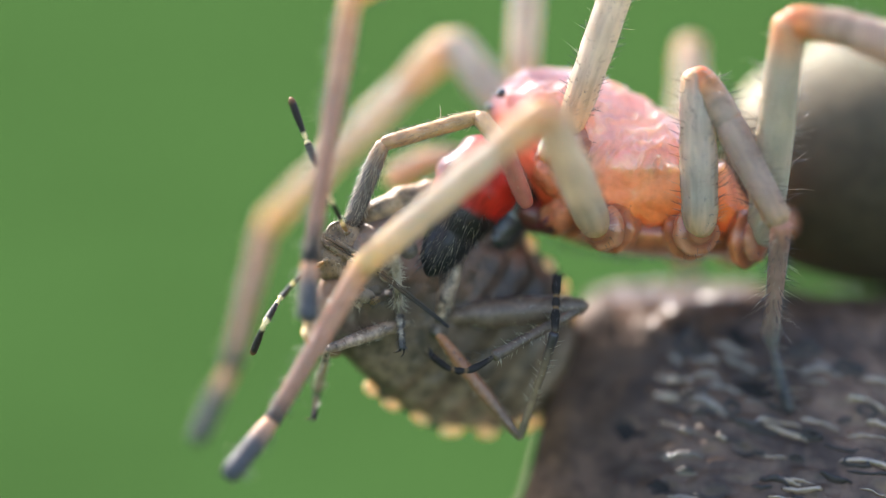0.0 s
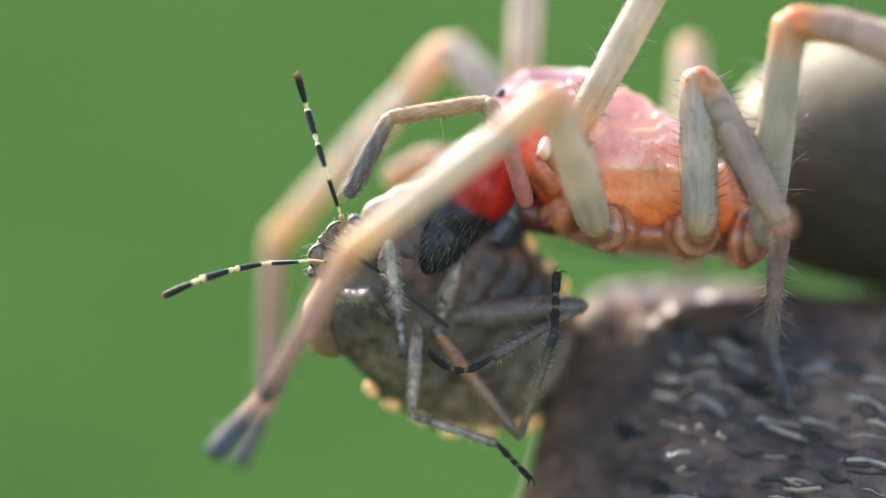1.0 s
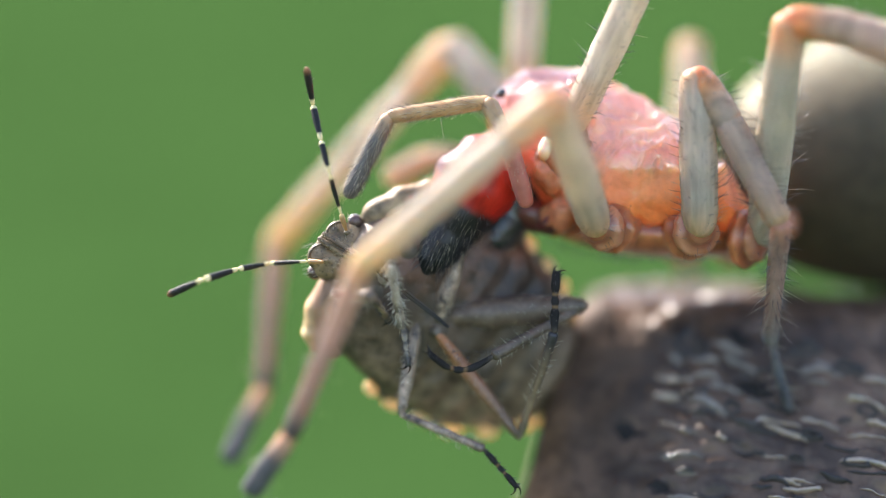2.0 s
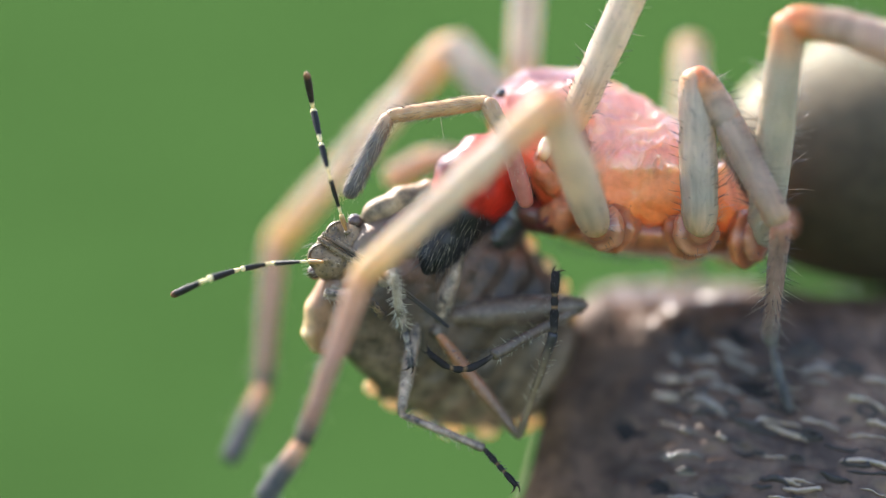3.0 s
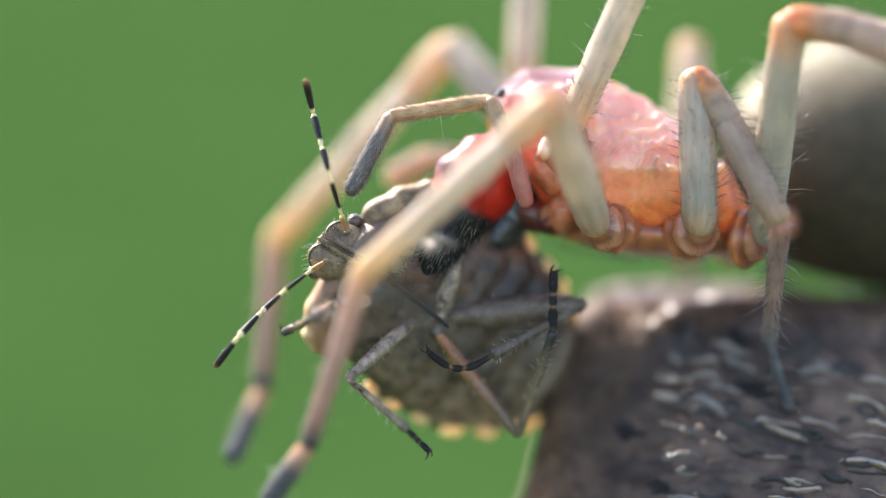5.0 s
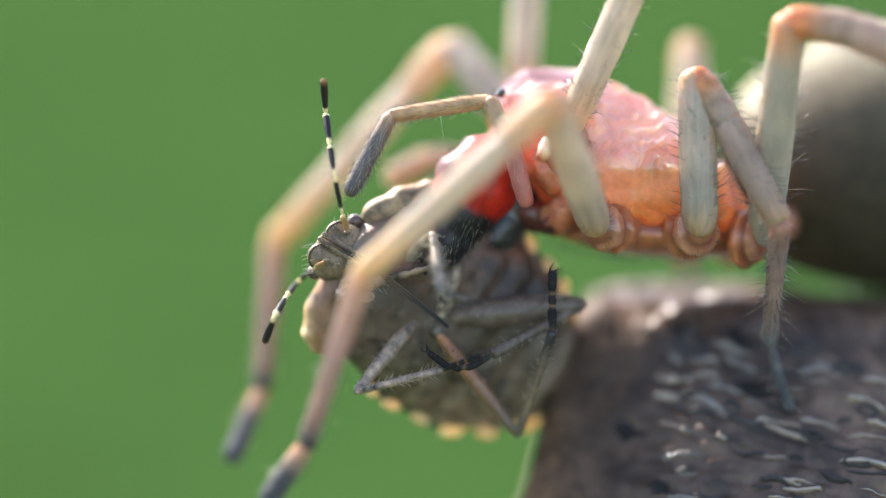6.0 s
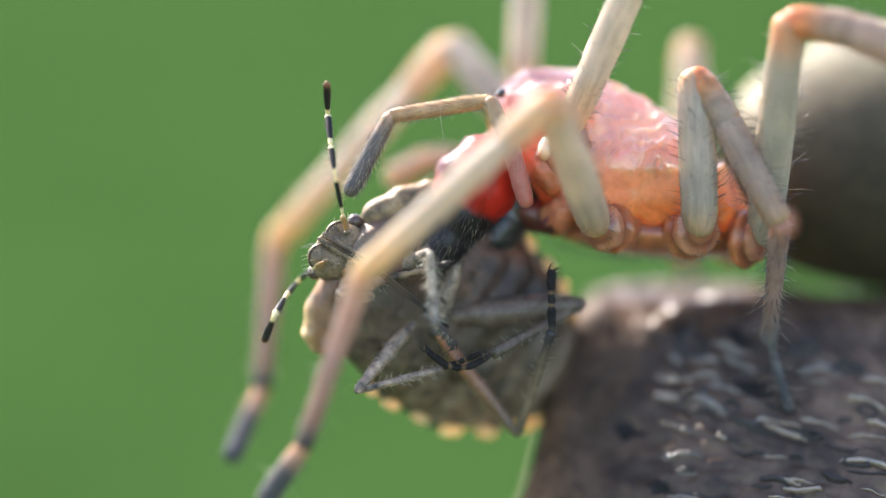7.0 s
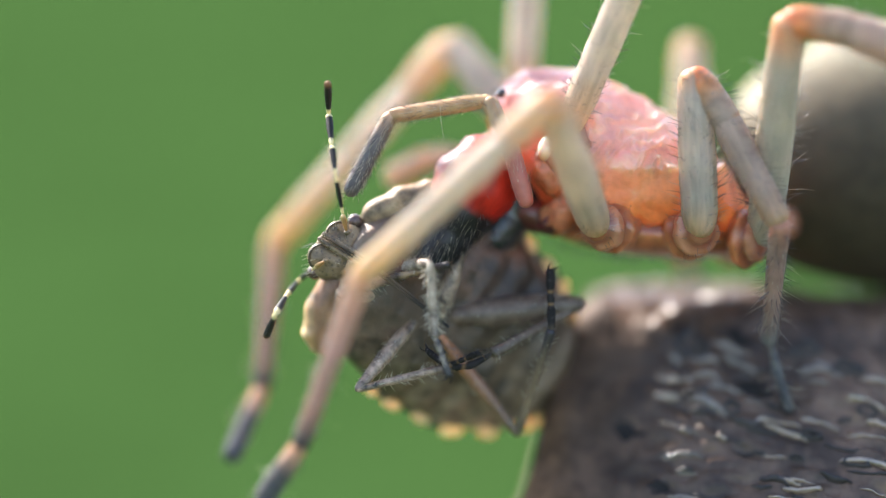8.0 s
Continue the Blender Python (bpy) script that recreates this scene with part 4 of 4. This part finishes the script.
def bug_body():
    bm = bmesh.new()
    rows = []
    n, m = 60, 48
    for i in range(n + 1):
        a = -2.2 + 5.45 * i / n
        w = outline(a) * 0.95
        h = 0.75 * math.sqrt(max(0.03, 1 - ((a - 0.1) / 3.2) ** 2))
        groove = 0.035 * math.cos((a - 0.1) * 2 * math.pi / 0.62) if a > 0.1 else 0
        ring = []
        for j in range(m):
            t = 2 * math.pi * j / m
            b = math.cos(t) * w
            s = math.sin(t)
            c = (s ** 0.8 * h if s > 0 else -0.28 * abs(s) - 0.32 * s * s)
            p = Vector((a, b, c))
            c += (0.06 * noise.noise(p * 2.2) + 0.03 * noise.noise(p * 5)) + (groove if s > 0.2 else 0)
            ring.append(on_bug(a, b, c))
        rows.append(ring)
    loft(bm, rows)
    part("body", bm, M_BUG_BODY, BUG, "dull brown pitted underside, middle darkened as shade under the jaws")
    # margin: cream lobes parted by dark ones, each at its place along the edge
    for side, lobes in ((-1, ((0.05, 0.2), (0.52, 0.22), (1.2, 0.24), (1.85, 0.26), (2.42, 0.26), (2.98, 0.33))),
                        (1, ((-0.35, 0.18), (0.2, 0.2), (0.75, 0.22), (1.3, 0.22), (1.86, 0.2), (2.35, 0.24), (2.72, 0.24), (3.02, 0.24)))):
        for k, (a, size) in enumerate(lobes):
            w, w2 = outline(a - 0.05), outline(a + 0.05)
            turn = Matrix((AX, BX, CX)).transposed().to_4x4() @ Matrix.Rotation(math.atan2(side * (w2 - w), 0.1), 4, "Z")
            bm = bmesh.new()
            ball(bm, on_bug(a, side * (w - 0.02), -0.08), size * MM, size * 0.68 * MM, 0.09 * MM, turn, 18, 10)
            for v in bm.verts:
                v.co += v.normal * 0.03 * noise.noise(v.co * 3000) * MM
            part("margin_spot", bm, M_SPOT_ORANGE if side > 0 and a > 2 else M_SPOT, BUG)
            if k:
                mid = (a + lobes[k - 1][0]) / 2
                bm = bmesh.new()
                ball(bm, on_bug(mid, side * (outline(mid) - 0.1), -0.05), 0.2 * MM, 0.13 * MM, 0.08 * MM, turn, 14, 8)
                part("margin_gap", bm, M_SPOT_DARK, BUG)
    # pronotum flanges: pale rolled rims from the head to both shoulders
    for side in (-1, 1):
        bm = bmesh.new()
        rows = []
        for i in range(27):
            f = i / 26
            a = along([(0, -2.25 if side > 0 else -2.0), (0.35, -1.95 if side > 0 else -1.86), (0.65, -1.58), (0.85, -1.25), (1, -0.95)], f)
            b = side * (lerp([(0, 0.42), (0.35, 1.02), (0.65, 1.56), (0.85, 1.76), (1, 1.76)], f) + (-0.1 * min(1.0, f * 2) if side > 0 else 0.08))
            r = (0.24 if side > 0 else 0.33) * math.sqrt(max(0.02, 1 - abs(2 * f - 1) ** 3)) + 0.03
            ring = []
            for j in range(14):
                t = 2 * math.pi * j / 14
                # the upper rim runs inward as a flat plate
                wide = r * (2.6 if side > 0 and math.cos(t) < 0 else 1.0)
                ring.append(on_bug(a - wide * 0.55 * math.cos(t), b + side * wide * 0.75 * math.cos(t), r * 0.9 * math.sin(t) + 0.015 * noise.noise(Vector((a * 5, b * 5, t))) + 0.015 * noise.noise(Vector((a * 14, b * 14, t * 2)))))
            rows.append(ring)
        loft(bm, rows)
        part("pronotum_rim", bm, M_FLANGE if side > 0 else M_FLANGE_LOW, BUG, "pale rolled rim of the pronotum")


def bug_head():
    """The head from below: broad between the eyes, two lobes in front with the beak's groove between them."""
    def half(f):
        return along([(0, 0.54), (0.4, 0.55), (0.68, 0.58), (0.84, 0.44), (0.95, 0.28), (1, 0.12)], f)

    def axis(f):
        return -0.34 * min(1.0, f * 2.0)

    bm = bmesh.new()
    rows = []
    n, m = 34, 40
    for i in range(n + 1):
        f = i / n
        a = -1.6 - 1.06 * f
        w = half(f)
        h = along([(0, 0.42), (0.5, 0.3), (0.85, 0.2), (1, 0.08)], f)
        ring = []
        for j in range(m):
            t = 2 * math.pi * j / m
            p = Vector((a, math.cos(t) * w + axis(f), math.sin(t) * h + 0.12))
            groove = 0.1 * math.exp(-(math.cos(t) * w / 0.09) ** 2) * f if math.sin(t) > 0 else 0
            ring.append(on_bug(p.x, p.y, p.z + 0.02 * noise.noise(p * 5) + 0.01 * noise.noise(p * 12) - groove))
        rows.append(ring)
    loft(bm, rows)
    head = part("head", bm, M_BUG_HEAD, BUG, "ochre head with dark pitting")
    turn = Matrix((AX, BX, CX)).transposed().to_4x4()
    for b, k in ((-0.08, 0.26), (-0.58, 0.26)):
        bm = bmesh.new()
        ball(bm, on_bug(-2.40, b, 0.13), 0.29 * MM, k * MM, 0.17 * MM, turn, 36, 24)
        for w in bm.verts:
            w.co += CX * MM * (0.03 * noise.noise(w.co * 4000) - 0.015 * abs(noise.noise(w.co * 12000)))
        part("head_lobe", bm, M_BUG_HEAD, head, "rounded tan lobe of the snout")
        # dark seam round the lobe's edge
        bm = bmesh.new()
        rows = []
        for i in range(17):
            g = radians(-78 + 156 * i / 16)
            q = on_bug(-2.41 - 0.275 * math.cos(g), b + k * 0.96 * math.sin(g), 0.20)
            side = AX * -math.cos(g) + BX * math.sin(g)
            rows.append([q + (side * math.cos(t) + CX * math.sin(t)) * 0.017 * MM for t in [math.pi * j / 3 for j in range(6)]])
        loft(bm, rows)
        part("seam", bm, M_SPOT_DARK, head)
    for b in (0.28, -0.88):
        bm = bmesh.new()
        ball(bm, on_bug(-2.32, b, 0.06), 0.14 * MM, 0.135 * MM, 0.13 * MM, turn)
        part("eye", bm, M_BUG_EYE, head, "grey-brown bulging eye")
    # sockets of the antennae
    for u, v in ((614, 412), (577, 461)):
        bm = bmesh.new()
        ball(bm, spot(u, v, -0.08), 0.062 * MM, 0.062 * MM, 0.05 * MM)
        part("antenna_socket", bm, M_BUG_HEAD, head)
    # narrow plates beside the beak
    for a, b in (((562, 421, 0.0), (640, 472, -0.15)), ((570, 412, 0.0), (650, 460, -0.15))):
        pa, pb = spot(*a), spot(*b)
        ob = part("cheek_plate", limb((pb - pa).length / MM, [(0, 0.04), (0.3, 0.06), (1, 0.03)], 12, 14, 0.6, rough=0.2), M_BUG_HEAD, head)
        ob.matrix_basis = stand(pa, pb)
    # short stiff hairs on the snout
    bm = bmesh.new()
    rnd = random.Random(7)
    for _ in range(110):
        f = rnd.uniform(0.1, 1.0)
        a = -1.6 - 1.15 * f
        t = rnd.uniform(-0.6, 3.7)
        p = on_bug(a, math.cos(t) * half(f) + axis(f), math.sin(t) * 0.2 + 0.12)
        bristle(bm, p, -AX * 0.8 + BX * math.cos(t) + CX * math.sin(t), rnd.uniform(0.1, 0.24) * MM, 0.005 * MM)
    tagged(part("bristles", bm, M_PALE_HAIR, head, "", False), kind="stuff")
    # beak, folded back along the breast
    pts = [spot(578, 424, -0.12), spot(672, 482, -0.25), spot(795, 580, -0.35)]
    for p, q, r in ((pts[0], pts[1], 0.018), (pts[1], pts[2], 0.026)):
        for off in (-0.024, 0.024):
            d = Vector((off * 0.6, 0, off)) * MM
            ob = part("beak_stylet", limb((q - p).length / MM, [(0, r), (0.7, r * 0.85), (1, r * 0.5)], 10, 12), M_ROSTRUM, BUG)
            ob.matrix_basis = stand(p + d, q + d * 0.5)
    # breast plates and hip sockets
    for a, b, r in ((-1.35, 0.45, 0.3), (-1.35, -0.45, 0.3), (-0.75, 0.55, 0.34), (-0.75, -0.55, 0.34), (-0.05, 0.55, 0.36), (-0.05, -0.55, 0.36)):
        bm = bmesh.new()
        ball(bm, on_bug(a, b, 0.44), r * MM, r * 0.85 * MM, 0.24 * MM, turn, 20, 12)
        part("hip_plate", bm, M_BUG_SHADED, BUG, "mottled grey-brown breast plate, darkened as shade")


def antenna(base, depth, lean, span, rows):
    """Five-jointed antenna: straw-coloured base and black joints with pale ends."""
    shares = (0.1, 0.24, 0.2, 0.22, 0.24)
    total = span * MM
    poses = []
    for t, (mu, mv), (eu, ev) in rows:
        bu, bv = base
        cu, cv = 2 * mu - (bu + eu) / 2, 2 * mv - (bv + ev) / 2
        pts = [spot(bu, bv, depth)]
        f = 0
        for s, sway in zip(shares, (1, 1, -1, -1, 1)):
            f += s
            u = (1 - f) ** 2 * bu + 2 * f * (1 - f) * cu + f * f * eu
            v = (1 - f) ** 2 * bv + 2 * f * (1 - f) * cv + f * f * ev
            pts.append(reach(pts[-1], u, v, s * total, pts[-1].y / MM + lean * sway))
        poses.append((t, pts))
    for k, s in enumerate(shares):
        length = s * total / MM
        r = (0.047, 0.042, 0.052, 0.063, 0.066)[k]
        prof = [(0, r * 0.6), (0.15, r * 0.7), (0.6, r), (0.9, r), (1, r * 0.6)]
        ob = part("antenna_joint", limb(length, prof, 12, 16), (M_ANT_BASE, M_ANT, M_ANT, M_ANT, M_ANT_TIP)[k], BUG)
        put(ob, [(t, stand(p[k], p[k + 1])) for t, p in poses])
        if k:
            fur(ob, length, prof, 26, 0.07, 0.004, 0.6, M_HAIR)


def antennae():
    antenna((613, 409), -0.12, -0.6, 3.28,
            [(0.0, (570, 318), (512, 168)), (0.1, (568, 316), (512, 168)), (0.2, (560, 285), (518, 160)), (0.3, (560, 280), (520, 155)), (0.4, (558, 248), (520, 90)),
             (0.5, (570, 252), (545, 92)), (0.7, (567, 255), (541, 103)), (1.0, (564, 262), (525, 128)), (1.5, (571, 260), (541, 118)), (2.8, (570, 262), (542, 126)),
             (3.5, (571, 264), (544, 130)), (3.8, (575, 262), (555, 127)), (3.9, (578, 276), (556, 156)), (4.0, (648, 308), (722, 244)), (4.2, (668, 302), (745, 226)),
             (4.3, (680, 296), (790, 230)), (4.4, (606, 335), (610, 266)), (4.5, (582, 300), (556, 205)), (4.6, (548, 270), (487, 148)), (4.7, (558, 272), (508, 148)),
             (5.0, (572, 270), (540, 140)), (5.8, (583, 268), (568, 138)), (6.5, (586, 268), (577, 145)), (8.0, (588, 268), (580, 144))])
    antenna((573, 464), -0.24, 0.6, 3.36,
            [(0.0, (498, 525), (446, 628)), (0.1, (480, 527), (408, 628)), (0.2, (480, 525), (412, 625)), (0.3, (456, 508), (356, 605)), (0.4, (402, 436), (238, 448)),
             (0.5, (406, 446), (245, 462)), (0.7, (420, 470), (275, 512)), (1.0, (426, 474), (287, 525)), (1.5, (430, 474), (293, 523)), (2.8, (434, 474), (300, 524)),
             (3.5, (438, 476), (310, 526)), (3.8, (440, 476), (312, 530)), (3.9, (440, 475), (314, 529)), (4.0, (482, 494), (402, 575)), (4.2, (494, 492), (425, 560)),
             (4.3, (460, 488), (355, 538)), (4.4, (415, 462), (258, 482)), (4.5, (410, 484), (250, 545)), (4.6, (452, 548), (350, 690)), (4.7, (440, 550), (320, 668)),
             (5.0, (470, 545), (380, 650)), (5.8, (513, 518), (468, 606)), (6.2, (510, 518), (466, 608)), (8.0, (512, 516), (470, 598))])


def bug_leg(rest, rows, mats, radii=(0.15, 0.075, 0.06), spines=40, bow=0.0):
    """A walking leg of the bug: femur, spined tibia, and a tarsus in three joints with two claws."""
    lens, poses = chain(rest, rows)
    hip = spot(*rest[0])
    root = hip + Vector((0.12, 0.8, 0.1)) * MM
    coxa = part("coxa", limb((hip - root).length / MM, [(0, 0.22), (0.6, 0.2), (1, 0.13)], 16, 16, 1.0, rough=0.15, lap=0.08), M_BUG_SHADED, BUG)
    coxa.matrix_basis = stand(root, hip)
    for k, (name, r) in enumerate(zip(("femur", "tibia", "tarsus"), radii)):
        length = lens[k] / MM
        if k == 0:
            prof = [(0, r * 0.55), (0.3, r * 0.95), (0.55, r), (0.85, r * 0.75), (1, r * 0.5)]
        elif k == 1:
            prof = [(0, r * 0.8), (0.1, r * 0.9), (0.8, r), (1, r * 1.15)]
        else:
            prof = [(0, r * 0.7), (0.3, r), (0.42, r * 0.6), (0.5, r * 0.9), (0.62, r * 0.6), (0.75, r), (0.95, r * 0.9), (1, r * 0.5)]
        ob = part(name, limb(length, prof, 14, 30, 1.0, bow if k == 2 else 0.0, rough=0.12, seed=k, lap=0.3 * r if k < 2 else 0.0), mats[k], BUG)
        put(ob, [(t, stand(p[k], p[k + 1])) for t, p in poses])
        if spines:
            fur(ob, length, prof, spines, (0.1, 0.15, 0.08)[k], 0.006, 0.7, M_PALE_HAIR if k < 2 else M_HAIR)
        if k == 2:
            bm = bmesh.new()
            for s in (-1, 1):
                hook(bm, Vector((s * r * 0.35, 0, length * 0.96)) * MM, s, 0.15 * MM, 0.026 * MM)
            part("claws", bm, M_BUG_DARK, ob)


def bug_legs():
    DK = (M_BUG_LEG, M_BUG_LEG, M_BUG_DARK)
    # hind leg folded back on itself, dark foot on the belly
    bug_leg([(800, 560, 0.65), (1030, 540, 0.9), (872, 628, 0.15), (756, 622, -0.2)], [(0.0, [(1034, 542), (874, 632), (758, 625)]), (8.0, [(1030, 538), (872, 626), (752, 618)])], (M_BUG_UMBER, M_BUG_UMBER, M_BUG_DARK), (0.27, 0.1, 0.076), 90, -0.28)
    # rust-coloured leg hanging down, its tibia raised
    bug_leg([(772, 588, 0.45), (918, 772, 0.75), (978, 585, 0.1), (980, 478, -0.15)], [(0.0, [(920, 776), (982, 590), (986, 486)]), (3.5, [(918, 774), (980, 590), (982, 480)]), (8.0, [(916, 770), (976, 585), (974, 472)])],
            (M_BUG_RUST, M_BUG_TAN, M_BUG_DARK), (0.13, 0.08, 0.085), 50)
    # middle leg that kicks
    bug_leg([(738, 562, 0.55), (708, 732, 0.1), (856, 790, -0.1), (914, 862, -0.15)],
            [(0.0, [(580, 618), (562, 690), (555, 740)]), (0.1, [(612, 616), (662, 680), (628, 708)]), (0.2, [(617, 615), (682, 655), (668, 702)]), (0.3, [(617, 615), (682, 658), (668, 702)]),
             (0.4, [(572, 640), (558, 785), (492, 848)]), (0.5, [(590, 680), (582, 846), (545, 900)]), (0.6, [(690, 745), (830, 820), (900, 870)]),
             (0.7, [(727, 742), (885, 785), (945, 850)]), (1.0, [(728, 740), (880, 785), (940, 850)]), (1.5, [(710, 736), (856, 795), (916, 864)]), (3.5, [(709, 734), (858, 794), (914, 860)]),
             (3.8, [(709, 734), (860, 790), (920, 860)]), (4.0, [(708, 734), (870, 764), (935, 810)]), (4.2, [(700, 728), (860, 745), (930, 790)]), (4.3, [(692, 716), (855, 735), (925, 776)]),
             (4.4, [(688, 704), (845, 720), (918, 765)]), (4.5, [(684, 698), (840, 710), (905, 752)]), (4.6, [(646, 692), (780, 740), (800, 802)]), (4.7, [(606, 648), (612, 806), (556, 872)]),
             (5.0, [(615, 670), (720, 760), (760, 800)]), (5.4, [(625, 688), (770, 690), (835, 665)]), (5.8, [(630, 694), (784, 655), (852, 630)]), (8.0, [(632, 690), (784, 652), (850, 624)])],
            DK, (0.13, 0.075, 0.055), 60)
    # the other middle leg, pressed up under the jaws
    bug_leg([(778, 562, 0.5), (816, 428, 0.45), (868, 432, 1.0), (884, 472, 1.2)], [(0.0, [(816, 428), (868, 432), (884, 472)])], DK, (0.17, 0.075, 0.065), 40)
    # forelegs
    bug_leg([(672, 505, 0.5), (690, 430, -0.45), (706, 560, -0.55), (716, 635, -0.6)],
            [(0.0, [(700, 452), (706, 550), (712, 620)]), (0.2, [(690, 428), (706, 560), (714, 635)]), (0.3, [(690, 428), (704, 555), (712, 630)]), (0.4, [(690, 485), (664, 545), (646, 592)]),
             (0.5, [(686, 412), (696, 540), (698, 602)]), (0.7, [(680, 412), (702, 542), (706, 616)]), (1.0, [(687, 428), (706, 560), (715, 630)]), (1.5, [(691, 455), (711, 572), (722, 655)]),
             (3.5, [(700, 484), (716, 584), (734, 668)]), (3.8, [(702, 488), (716, 590), (736, 670)]), (4.0, [(692, 530), (690, 575), (690, 622)]), (4.2, [(690, 535), (668, 580), (670, 600)]),
             (4.3, [(725, 530), (690, 545), (670, 560)]), (4.4, [(660, 470), (690, 500), (700, 530)]), (4.5, [(692, 478), (676, 352), (672, 335)]), (4.6, [(730, 545), (690, 555), (640, 570)]),
             (4.7, [(718, 440), (736, 385), (730, 335)]), (5.2, [(690, 490), (750, 420), (770, 460), (800, 490)]), (5.8, [(705, 475), (768, 408), (782, 498), (838, 520)]), (6.2, [(705, 475), (762, 424), (776, 530), (832, 548)]),
             (6.5, [(705, 475), (762, 430), (778, 535), (826, 568)]), (7.0, [(705, 475), (760, 446), (770, 580), (805, 612)]), (7.5, [(705, 475), (760, 456), (770, 588), (802, 650)]), (8.0, [(705, 475), (760, 466), (770, 596), (800, 682)])],
            (M_BUG_FORE, M_BUG_FORE, M_FORE_FOOT), (0.12, 0.085, 0.057), 170)
    bug_leg([(688, 525, 0.5), (590, 560, -0.2), (500, 596, -0.3), (376, 645, -0.3)],
            [(0.0, [(600, 522), (650, 540), (690, 520)]), (0.2, [(570, 546), (658, 532), (700, 562)]), (0.3, [(562, 552), (655, 535), (698, 562)]), (0.4, [(560, 562), (440, 560), (302, 590)]),
             (0.5, [(598, 495), (680, 510), (702, 600)]), (0.7, [(576, 520), (652, 526), (692, 580)]), (1.5, [(592, 520), (660, 524), (694, 570)]), (3.8, [(572, 520), (640, 526), (690, 562)]),
             (4.2, [(575, 528), (640, 530), (690, 560)]), (4.3, [(590, 540), (560, 560), (600, 580)]), (4.4, [(600, 545), (508, 572), (374, 564)]), (4.5, [(590, 560), (502, 594), (378, 645)]),
             (4.6, [(640, 572), (700, 562), (720, 600)]), (4.7, [(588, 560), (500, 600), (370, 662)]), (5.0, [(590, 540), (560, 560), (500, 590)]), (5.8, [(598, 520), (680, 496), (795, 466)]), (8.0, [(598, 520), (680, 496), (796, 468)])],
            (M_BUG_FORE, M_BUG_LEG, M_FOOT_BROWN), (0.13, 0.105, 0.075), 110)


bug_body()
bug_head()
antennae()
bug_legs()


def motions():
    for piece, rows in MOVES:
        walk(piece, rows)


motions()
